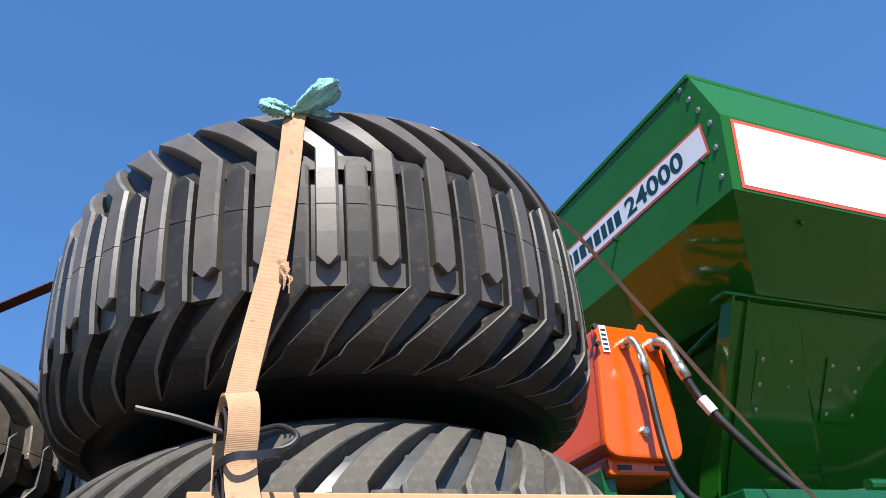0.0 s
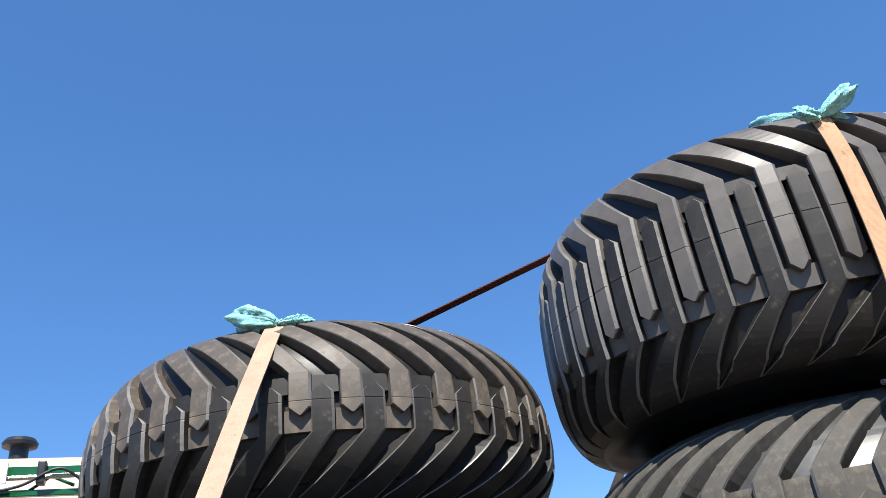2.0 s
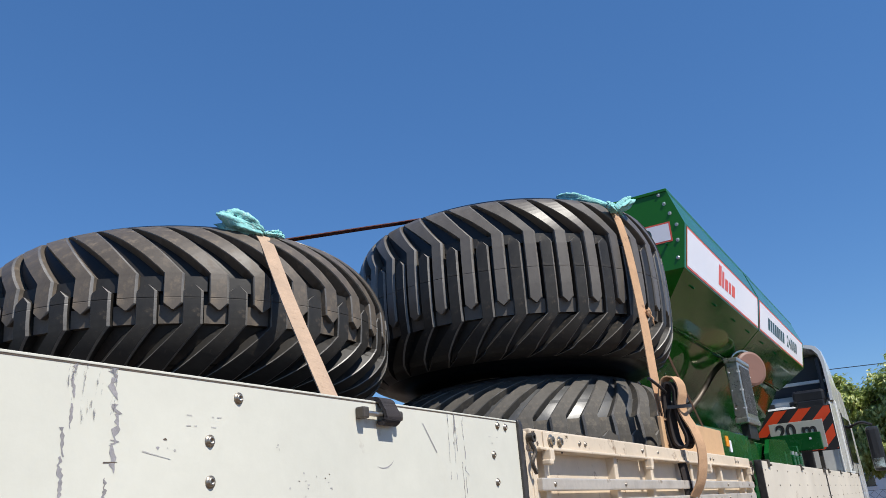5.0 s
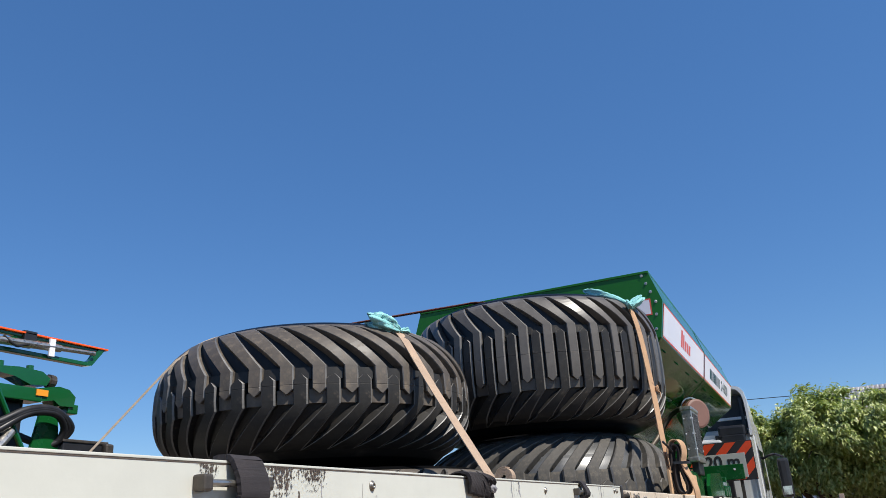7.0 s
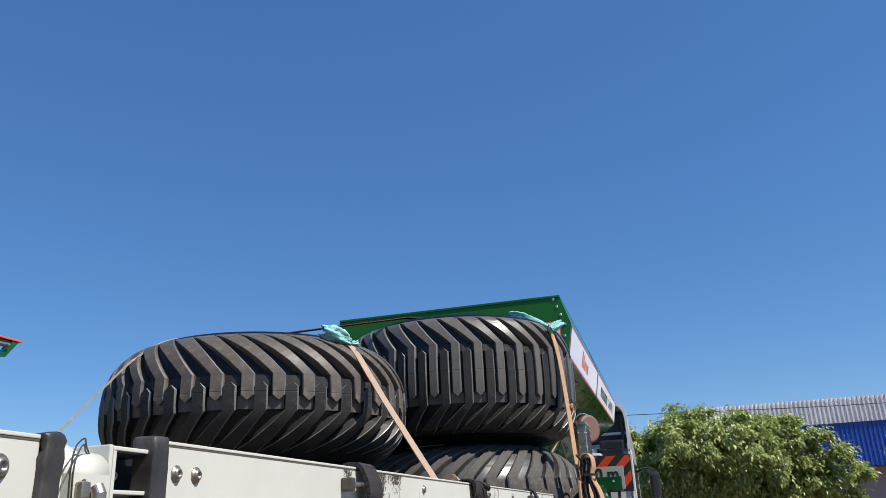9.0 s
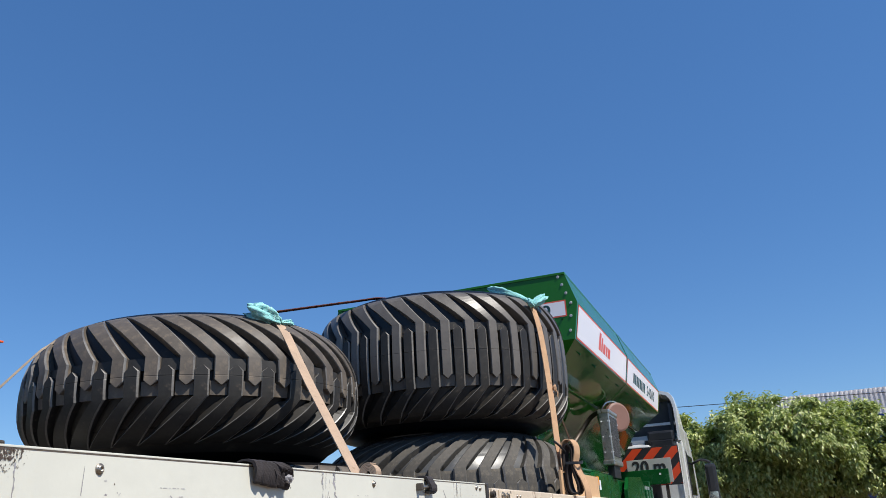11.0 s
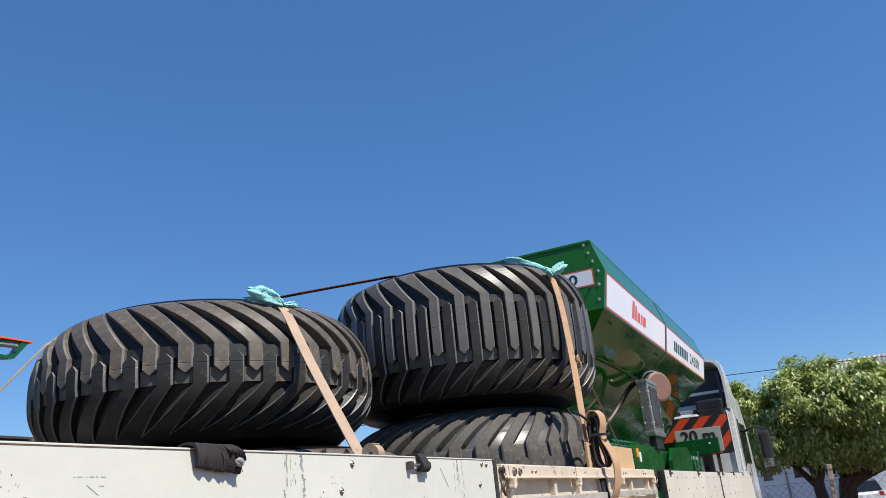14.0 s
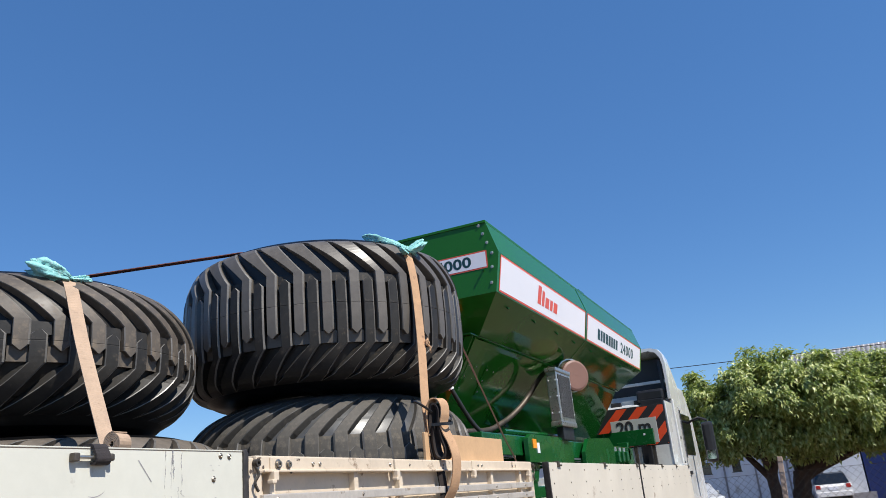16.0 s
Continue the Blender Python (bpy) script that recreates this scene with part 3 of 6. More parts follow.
def drip(x, z0, length, width, seed, mat=grime, gaps=0.4):
    """A broken, ragged run of grime down the board."""
    rnd = random.Random(seed)
    z, c = z0, x
    while z > z0 - length:
        piece = rnd.uniform(0.008, 0.04)
        left, right = [], []
        n = 7
        for i in range(n + 1):
            f = i / n
            w = width * (0.12 + 0.8 * rnd.random() ** 1.3) * (0.25 + 0.75 * math.sin(math.pi * min(1, 0.15 + 0.85 * f)) ** 0.5)
            c += rnd.uniform(-0.22, 0.22) * width
            left.append((c - w / 2, z - piece * f))
            right.append((c + w / 2, z - piece * f))
        put_main("grime_run", blot(left + right[::-1], 0.0012 + 0.0001 * rnd.random()), mat)
        z -= piece + (rnd.uniform(0.004, 0.02) if rnd.random() < gaps else -0.001)
        c += (x - c) * 0.5


stain(-3.885, -3.755, 1.66, 1.854, splatter, "ragged brown grime splatter")
stain(-3.80, -3.655, 1.74, 1.853, splatter, "ragged brown grime splatter")
stain(-4.03, -3.955, 1.76, 1.852, splatter, "ragged brown grime splatter")
stain(-2.80, -2.63, 1.52, 1.853, grey_runs, "grey grime runs down the paint")
stain(-1.80, -1.64, 1.52, 1.853, grey_runs, "grey grime runs down the paint")
for x, z0, length, width, seed in ((-2.737, 1.853, 0.075, 0.009, 1), (-2.747, 1.765, 0.17, 0.011, 2), (-2.672, 1.854, 0.13, 0.017, 3), (-2.678, 1.70, 0.12, 0.009, 4), (-1.748, 1.853, 0.15, 0.004, 5), (-1.722, 1.83, 0.12, 0.003, 6),
                                   (-1.675, 1.848, 0.17, 0.006, 7), (-1.690, 1.74, 0.14, 0.005, 8), (-3.70, 1.83, 0.10, 0.006, 9)):
    drip(x, z0, length, width, seed)
for x, z0, length, width, seed in ((-3.845, 1.80, 0.10, 0.012, 11), (-3.80, 1.835, 0.09, 0.010, 12), (-3.77, 1.85, 0.06, 0.007, 13), (-3.866, 1.85, 0.03, 0.02, 14)):
    drip(x, z0, length, width, seed, grime_brown, 0.5)
rm = random.Random(31)
for cx, cz, spread, count in ((-2.27, 1.682, 0.026, 10), (-2.20, 1.685, 0.012, 5), (-2.335, 1.752, 0.006, 3), (-3.49, 1.79, 0.02, 7), (-2.57, 1.745, 0.012, 4)):
    for _ in range(count):
        x, z, w, h = rm.gauss(cx, spread), rm.gauss(cz, spread * 0.6), rm.uniform(0.002, 0.008), rm.uniform(0.001, 0.004)
        turn = rm.uniform(0, 3.1)
        ring = [(x + w * rm.uniform(0.3, 1.0) * math.cos(turn + k * 1.047) * 0.6, z + h * rm.uniform(0.3, 1.0) * math.sin(turn + k * 1.047)) for k in range(6)]
        put_main("chip", blot(ring, 0.0013), rm.choice((grime, faded_ink, faded_ink, faded_ink, grime_brown)))
rs = random.Random(5)
for i in range(12):
    x, z = rs.uniform(-4.4, -1.5), rs.uniform(1.48, 1.82)
    a, ln = rs.choice((0.05, 0.1, 1.2, -0.6, 1.5, -0.2)), rs.uniform(0.008, 0.055)
    w = rs.uniform(0.0005, 0.0013)
    dx, dz = math.cos(a) * ln / 2, math.sin(a) * ln / 2
    nx, nz = -math.sin(a) * w, math.cos(a) * w
    put_main("scratch", blot([(x - dx - nx, z - dz - nz), (x + dx - nx * 0.4, z + dz - nz * 0.4), (x + dx + nx * 0.4, z + dz + nz * 0.4), (x - dx + nx, z - dz + nz)], 0.0014), rs.choice((grime, grime_brown, faded_ink)))


def arc_scuff(cx, cz, r, a0, a1, w):
    pts = [(cx + r * math.cos(a0 + (a1 - a0) * i / 14), cz + r * math.sin(a0 + (a1 - a0) * i / 14)) for i in range(15)]
    inn = [(cx + (r - w * math.sin(math.pi * i / 14)) * math.cos(a0 + (a1 - a0) * i / 14), cz + (r - w * math.sin(math.pi * i / 14)) * math.sin(a0 + (a1 - a0) * i / 14)) for i in range(1, 14)]
    return blot(pts + inn[::-1], 0.0013)


for sx, sz in ((-2.505, 1.796), (-1.522, 1.808), (-3.33, 1.80), (-2.86, 1.66)):
    rm = random.Random(int(sx * -1000))
    for row in range(2):
        x = sx - 0.035
        while x < sx + 0.03:
            w = rm.uniform(0.004, 0.012)
            put_main("stencil_mark", blot([(x, sz - row * 0.016), (x + w, sz - row * 0.016), (x + w, sz - 0.002 - row * 0.016), (x, sz - 0.002 - row * 0.016)], 0.0013), faded_ink, "faded stencil mark") if rm.random() < 0.4 else None
            x += w + rm.uniform(0.002, 0.008)
put_main("scratch", blot([(-1.862, 1.822), (-1.857, 1.822), (-1.804, 1.759), (-1.807, 1.757)], 0.0014), grime)
put_main("scuff", arc_scuff(-2.985, 1.772, 0.062, -1.9, -0.1, 0.0013), faded_ink)
put_main("scuff", arc_scuff(-2.02, 1.77, 0.05, -2.0, -0.7, 0.0025), grime)


def latch(x, z, put, pad_w, pad_drop, seed):
    """A pivoting board latch with its pin, wrapped by a dark webbing pad hung over the board."""
    put("latch_block", boxed(x - pad_w / 2 - 0.070, x - pad_w / 2 - 0.050, -0.022, 0.0, z - 0.012, z + 0.012, 0.004), dark_steel, "rusty latch block")
    put("latch_pin", tube(bmx(), [(x - pad_w / 2 - 0.055, -0.013, z), (x + pad_w / 2 + 0.004, -0.013, z)], 0.0055, 10), steel, "bright latch pin")
    put("latch_nut", boxed(x + pad_w / 2 + 0.002, x + pad_w / 2 + 0.02, -0.024, 0.0, z - 0.011, z + 0.011, 0.006), dark_steel, "rusty latch nut")
    rnd = random.Random(seed)
    pts = curve_points([(x, 0.03, BTOP + 0.004), (x, 0.01, BTOP + 0.007), (x, -0.008, BTOP + 0.003), (x, -0.017, BTOP - 0.012), (x, -0.024, z + 0.004), (x, -0.026, BTOP - pad_drop), (x, -0.016, BTOP - pad_drop - 0.009), (x, -0.004, BTOP - pad_drop - 0.006)], 6)
    bm = ribbon(bmx(), [p + Vector((rnd.uniform(-0.0006, 0.0006), rnd.uniform(-0.0004, 0.0004), 0)) for p in pts], (1, 0, 0), pad_w, 0.008)
    put("strap_pad", bm, pad_cloth, "dark woven strap pad")


latch(-3.921, 1.824, put_main, 0.068, 0.052, 1)
latch(-2.015, 1.828, put_main, 0.05, 0.038, 2)


def bunched_pad(cx, put):
    """A crumpled pad of dark webbing bunched over the board's top edge with frayed ends."""
    rnd = random.Random(9)

    def sheet(x0, x1, low, bulge, n=16, m=12, seed=0.0):
        top, back = [], []
        for i in range(n + 1):
            f = i / n
            x = x0 + (x1 - x0) * f
            for k, (dst, off) in enumerate(((top, 0.0), (back, 0.006))):
                row = []
                for j in range(m + 1):
                    g = j / m
                    if g < 0.25:
                        y, z = 0.035 - g * 4 * 0.045, BTOP + 0.008 + 0.006 * math.sin(math.pi * g * 4)
                    else:
                        h = (g - 0.25) / 0.75
                        y, z = -0.010 - bulge * math.sin(math.pi * min(1, h * 0.75 + 0.05)), BTOP + 0.008 - (low + 0.010 * f) * h
                    y -= 0.004 * math.sin(18 * f + 5 * g + seed)
                    row.append(Vector((x + 0.026 * max(0, g - 0.25) * (0.5 + f), y + off, z - off * 0.7)))
                dst.append(row)
        bm = bmx()
        hull_rows(bm, [a + b[::-1] for a, b in zip(top, back)])
        return bm

    put("strap_pad", sheet(cx - 0.086, cx - 0.016, 0.046, 0.011), pad_cloth, "dark woven strap pad hung over the board")
    put("torn_flap", sheet(cx + 0.004, cx + 0.046, 0.022, 0.020, 10, 10, 2.0), pad_cloth, "torn dark flap")
    put("torn_flap", sheet(cx - 0.014, cx + 0.026, 0.050, 0.013, 10, 10, 4.0), pad_cloth, "torn dark flap")
    bm = bmx()
    bmesh.ops.create_icosphere(bm, subdivisions=3, radius=0.011)
    for v in bm.verts:
        v.co *= 1 + 0.35 * noise.noise(v.co * 160)
        v.co = Vector((v.co.x * 1.2, v.co.y, v.co.z * 0.9)) + Vector((cx + 0.046, -0.024, BTOP - 0.030))
    put("pale_lining", bm, grime, "crumpled pale lining")
    bm = bmx()
    for k in range(9):
        p = Vector((cx + 0.035 + 0.022 * rnd.random(), -0.018 + 0.01 * rnd.random(), BTOP - 0.028 - 0.008 * rnd.random()))
        tube(bm, [p, p + Vector((0.004 * rnd.random(), -0.004, -0.006)), p + Vector((0.008 * rnd.random(), -0.005, -0.012 - 0.008 * rnd.random()))], 0.0011, 4)
    put("frayed_threads", bm, pad_cloth)


bunched_pad(-2.99, put_main)
MAIN.rotation_euler = (0, -0.005, 0)

# rear board and the corner post between the boards
REAR, put_rear, inv_rear = long_board("side_board", -7.7, -4.738, "white side board at the rear of the trailer", top=1.846)
bolts(REAR, inv_rear, [(-4.797, 0, 1.815), (-4.9, 0, 1.74), (-5.5, 0, 1.80)], 0.0085)
post = thing("corner_post", "cream steel stake post with a coil of wire between side boards", "post", (-4.68, 0, 1.38))


def put_post(nm, bm, mat, lab=""):
    bmesh.ops.transform(bm, matrix=Matrix.Translation((4.68, 0, -1.38)), verts=bm.verts)
    return part(nm, bm, mat, post, lab)


# open box channel, its mouth toward the street
# Black back and liner sheets put the channel's inner shade into colour.
put_post("channel_back", boxed(-4.645, -4.50, 0.05, 0.056, 1.38, 1.841, 0.001), black_plastic, "black back sheet with the channel's shade in its colour")
put_post("channel_lining", boxed(-4.6448, -4.6430, 0.003, 0.05, 1.8005, 1.8405, 0), black_plastic)
put_post("channel_lining", boxed(-4.6428, -4.56, 0.003, 0.05, 1.8390, 1.8406, 0), black_plastic)
put_post("channel_side", boxed(-4.651, -4.645, 0.0, 0.056, 1.38, 1.8465, 0.0015), white_board)
put_post("channel_flange", boxed(-4.6448, -4.6395, -0.0005, 0.0025, 1.38, 1.8405, 0.001), white_board)
put_post("channel_cap", boxed(-4.6448, -4.56, 0.0, 0.056, 1.841, 1.8455, 0.001), white_board)
put_post("channel_shelf", boxed(-4.6448, -4.56, 0.0, 0.05, 1.7955, 1.800, 0.001), white_board)
# White disc added to stand for the bright hole in the channel's back.
put_post("rivet", lathe(bmx(), [(0.0045, 0.0), (0.0045, 0.003), (0.001, 0.004)], 14, pose(-4.580, 0.049, 1.8195, 90, 0, 0)), label_white)
for nm, dims, low, off, lab in (("post_block", (-4.737, -4.685, 0.010, 0.10), 1.848, 0.022, "rounded cream post head"), ("post_boss", (-4.706, -4.6515, -0.003, 0.085), 1.838, 0.024, "rounded cream boss")):
    bm = boxed(*dims, 1.38, low, 0)
    bmesh.ops.bevel(bm, geom=[e for e in bm.edges if all(v.co.z > 1.6 for v in e.verts) and (nm == "post_block" or min(v.co.x for v in e.verts) < -4.66)], offset=off, segments=7, profile=0.5, affect="EDGES")
    for f in bm.faces:
        f.smooth = f.calc_area() < 0.0012
    put_post(nm, bm, white_board, lab)
rr = random.Random(12)
put_post("rust_patch", prism(bmx(), [(-4.689 + 0.008 * rr.uniform(0.4, 1) * math.cos(k * 0.45), 1.804 + 0.006 * rr.uniform(0.4, 1) * math.sin(k * 0.45)) for k in range(14)], -0.0036, -0.0031, "y"), grime_brown, "brown rust patch")
put_post("pin", tube(bmx(), [(-4.674, -0.010, 1.76), (-4.674, -0.010, 1.795), (-4.674, -0.006, 1.801)], 0.0075, 24), worn_steel)
put_post("hook", boxed(-4.702, -4.688, -0.012, -0.003, 1.788, 1.806, 0.003), worn_steel)
for k, (a, b) in enumerate(((0.0, 0.0), (0.004, -0.006))):
    put_post("wire_loop", tube(bmx(), curve_points([(-4.712 + a, -0.006, 1.785), (-4.718 + a, -0.010, 1.815), (-4.712 + a, -0.008, 1.838 + b), (-4.696, -0.004, 1.848 + b), (-4.678, 0.008, 1.843 + b), (-4.664, 0.012, 1.830)], 6), 0.0009, 6), dark_steel)


# ---- slatted gate section ----
def slat_gate():
    x0, x1 = -1.335, 1.80
    g = thing("slatted_gate", "cream steel side gate with aluminium slats and latches", "gate", (x0, 0, 1.38))
    inv = Matrix.Translation((-x0, 0, -1.38))

    def put(nm, bm, mat, lab=""):
        bmesh.ops.transform(bm, matrix=inv, verts=bm.verts)
        return part(nm, bm, mat, g, lab)

    for a, b, d in ((x0 + 0.02, -0.262, 0.0), (-0.248, 0.70, 0.002), (0.714, x1, 0.0)):
        put("top_rail", boxed(a, b, -0.012 - d, 0.033, 1.795, BTOP - d, 0.006), cream)
    put("rail_lip", boxed(x0 + 0.06, x1 - 0.02, -0.022, -0.010, 1.797, 1.806, 0.003), cream)
    put("back_sheet", boxed(x0 + 0.02, x1, 0.026, 0.033, 1.38, 1.80, 0.001), cream)
    for z in (1.683, 1.620, 1.557, 1.494):
        put("slat", boxed(x0 + 0.05, x1 - 0.03, -0.022, -0.002, z, z + 0.036, 0.004), alu, "bare aluminium slat")
    for x in (x0 + 0.03, x0 + 0.11, -0.62, -0.2, 0.42, 1.02, 1.55, x1 - 0.05):
        put("upright", boxed(x, x + 0.035, -0.004, 0.030, 1.38, 1.80, 0.004), cream)
    for x in (x0 + 0.10, -0.27, 0.69, x1 - 0.12):
        put("latch_hook", boxed(x, x + 0.03, -0.034, -0.003, 1.765, 1.80, 0.004), cream)
        put("latch_hook", boxed(x - 0.012, x + 0.015, -0.036, -0.008, 1.755, 1.77, 0.004), cream)
    bolts(g, inv, [(x, -0.012, 1.828) for x in (-1.18, -0.95, -0.9, -0.3, -0.1, 0.3, 0.8, 0.86, 1.4, 1.46)], 0.007, worn_steel)
    bolts(g, inv, [(x, -0.022, z + 0.022) for x in (-1.2, -0.58, 0.45, 1.05, 1.6) for z in (1.679, 1.616)], 0.006, worn_steel)
    for x, z, w in ((-1.30, 1.838, 0.012), (-1.272, 1.815, 0.007), (-1.10, 1.80, 0.010), (-1.345, 1.80, 0.008)):
        put("rust_patch", lathe(bmx(), [(0.0, 0.001), (w * 0.7, 0.0012), (w, 0.0)], 9, pose(x, -0.0122, z, 90, 0, 0)), grime_brown, "brown rust patch")
    put("lock_plate", boxed(-1.235, -1.085, -0.017, -0.0115, 1.797, 1.852, 0.004), cream, "painted lock plate")
    for x, r in ((-1.19, 0.013), (-1.125, 0.011)):
        put("lock_bolt", lathe(bmx(), [(r * 1.5, 0.0), (r * 1.5, 0.003), (r, 0.004), (r, 0.011), (r * 0.5, 0.011), (r * 0.5, 0.006), (0.001, 0.006)], 16, pose(x, -0.017, 1.825, 90, 0, 0)), worn_steel, "steel lock bolt")
    for x0r, x1r, z0r, z1r in ((-1.075, -1.03, 1.80, 1.848), (-1.31, -1.275, 1.80, 1.85)):
        put("rust_stain", boxed(x0r, x1r, -0.0129, -0.0122, z0r, z1r, 0), splatter, "ragged brown rust stain")
    # hinge hardware at both ends
    for x in (x0 - 0.005, x1 + 0.0):
        put("hinge_post", boxed(x, x + 0.05, 0.0, 0.05, 1.38, 1.85, 0.006), cream)
        put("hinge_eye", lathe(bmx(), [(0.006, -0.010), (0.014, -0.010), (0.014, 0.010), (0.006, 0.010)], 14, pose(x + 0.03, -0.012, 1.83, 90, 0, 0)), dark_steel)
        put("hinge_chain", tube(bmx(), curve_points([(x + 0.02, -0.012, 1.82), (x + 0.03, -0.02, 1.79), (x + 0.015, -0.015, 1.76), (x + 0.03, -0.018, 1.73)], 5), 0.006, 6), dark_steel)
    return g


slat_gate()


# ---- front boards ----
def plain_board(x0, x1, label):
    b = thing("side_board", label, "side board", (x0, 0, 1.38), group="trailer side boards")
    inv = Matrix.Translation((-x0, 0, -1.38))

    def put(nm, bm, mat, lab=""):
        bmesh.ops.transform(bm, matrix=inv, verts=bm.verts)
        return part(nm, bm, mat, b, lab)

    put("panel", boxed(x0 + 0.02, x1 - 0.012, -0.002, 0.028, 1.30, BTOP, 0.004), board_cream)
    put("end_seal", seal_mesh(x0, x0 + 0.022, -0.008, 0.04, 1.30, BTOP + 0.006, 0.002, 5.0), seal_rubber, "worn black rubber end seal")
    n = max(2, int((x1 - x0) / 0.95))
    for i in range(n):
        x = x0 + 0.25 + i * (x1 - x0 - 0.4) / (n - 1)
        put("top_clip", boxed(x, x + 0.05, -0.014, 0.036, BTOP - 0.035, BTOP + 0.012, 0.005), dark_steel)
        put("top_clip", boxed(x + 0.02, x + 0.085, -0.02, -0.006, BTOP - 0.03, BTOP - 0.015, 0.004), dark_steel)
    bolts(b, inv, [(x0 + 0.12 + k * (x1 - x0 - 0.2) / 7, -0.002, z) for k in range(8) for z in (1.80, 1.70, 1.60)], 0.005, dark_steel)


plain_board(2.215, 5.70, "plain off-white side board with dark clips")
plain_board(5.73, 9.75, "plain off-white side board with clips beside the cab")
fb = thing("side_board", "white side board along the far edge of the trailer", "side board", (1.0, 2.57, 1.38), group="trailer side boards")
part("panel", box(bmx(), -8.7, 8.7, 0.0, 0.028, -0.02, 0.46, 0.004), white_board, fb)
hb = thing("headboard", "off-white steel headboard at the front of the trailer", "headboard", (9.76, 1.3, 1.40))
part("panel", box(bmx(), 0.0, 0.05, -1.27, 1.27, -0.05, 0.50, 0.006), white_cab, hb)
part("ridge", box(bmx(), -0.02, 0.0, -1.2, 1.2, 0.30, 0.36, 0.004), white_cab, hb)
tb = thing("tailboard", "white tailboard closing the rear of the trailer", "side board", (-7.76, 1.3, 1.40))
part("panel", box(bmx(), -0.03, 0.0, -1.27, 1.27, -0.05, 0.45, 0.004), white_board, tb)


# ---- spreader machine ----
YC = 1.475
SEC = [(0.285, 3.897), (0.19, 3.60), (0.25, 3.262), (0.56, 2.985)]


def spreader():
    s = thing("fertiliser_spreader", "glossy green fertiliser spreader with white decals, orange oil tank", "spreader", (5.0, YC, 1.44))
    inv = Matrix.Translation((-5.0, -YC, -1.44))

    def put(nm, bm, mat, lab="", parent=None, smooth=False):
        bmesh.ops.transform(bm, matrix=inv, verts=bm.verts)
        return part(nm, bm, mat, parent or s, lab, smooth)

    X0, X1, XM = 2.225, 8.30, 5.08

    def ring(x, y, z, bow=0.0):
        return [Vector((x, y, z)), Vector((x, 2 * YC - y, z))]

    def half(xa, xb, first, last):
        """One bin half: side panels, end panel and sloping floor, skinned from rings."""
        rows = []
        end = {3.897: 0.0, 3.60: 0.0, 3.262: 0.0, 2.985: 0.30}
        for y, z in SEC:
            a = xa + (end[z] if first else 0)
            b = xb - (end[z] if last else 0)
            rows.append([Vector((a, y, z)), Vector((b, y, z)), Vector((b, 2 * YC - y, z)), Vector((a, 2 * YC - y, z))])
        mid = Vector(((xa + xb) / 2, YC, 0))
        top = [p + Vector((0, 0, -0.10)) + (mid - Vector((p.x, p.y, 0))) * 0.03 for p in rows[0]]
        bm = hull_rows(bmx(), [top] + rows)
        return bm

    binA = put("hopper", half(X0, XM - 0.004, True, False), green)
    binB = put("hopper", half(XM + 0.004, X1, False, True), green)
    # folded rim, corner flange and seam strip
    put("rim", boxed(X0 - 0.006, X1 + 0.006, 0.278, 0.302, 3.88, 3.904, 0.004), green)
    put("rim", boxed(X0 - 0.006, X1 + 0.006, 2 * YC - 0.302, 2 * YC - 0.278, 3.88, 3.904, 0.004), green)
    put("rim", boxed(X0 - 0.008, X0 + 0.02, 0.285, 2 * YC - 0.285, 3.88, 3.905, 0.004), green)
    for a, b in zip(SEC, SEC[1:]):
        d = Vector((0, b[0] - a[0], b[1] - a[1]))
        n = Vector((0, d.z, -d.y)).normalized() * 0.004
        if n.y > 0:
            n = -n
        rows = []
        for x in (XM - 0.016, XM + 0.016):
            rows.append([Vector((x, a[0], a[1])) + n, Vector((x, b[0], b[1])) + n, Vector((x, b[0], b[1])) - n, Vector((x, a[0], a[1])) - n])
        put("seam_strip", hull_rows(bmx(), rows), green_frame)
    put("rim_clamp", boxed(XM + 0.18, XM + 0.42, 0.285, 0.32, 3.87, 3.925, 0.006), green_frame)
    # bolts down the corner flange on the end panel
    first = None
    for y, z in ((0.345, 3.865), (0.315, 3.785), (0.285, 3.70), (0.25, 3.60), (0.262, 3.48), (0.282, 3.345)):
        m = inv @ facing((X0 - 0.0005, y, z), (-1, 0, 0))
        if first is None:
            first = part("bolt", bolt_mesh(0.0105, 0.008), steel, s, "domed steel bolt")
            first.matrix_basis = m
        else:
            again(first, m)
    for k in range(14):
        again(first, inv @ facing((3.0 + k * 0.37, 0.289, 3.897), (0, -0.5, 0.8)))
    # pegs with their shadows, along the end panel and the sloping side
    peg = None
    spots = [((X0, y, 3.462), (-1, 0, 0.15)) for y in (0.345, 0.985, 1.62, 2.3)] + [((x, 0.31, 3.208), (0, -0.67, -0.74)) for x in (2.62, 3.35, 4.1, 4.75, 5.5, 6.3, 7.1)]
    for p, n in spots:
        m = inv @ facing(p, n)
        if peg is None:
            peg = part("peg", tube(bmx(), [(0, 0, -0.005), (0, 0, 0.026)], 0.009, 10), green_frame, s)
            peg.matrix_basis = m
        else:
            again(peg, m)
    # side decals on the upright band
    a, b = Vector((0, *SEC[1])), Vector((0, *SEC[2]))
    down = (b - a).normalized()
    out = Vector((0, down.z, -down.y))
    span = (b - a).length

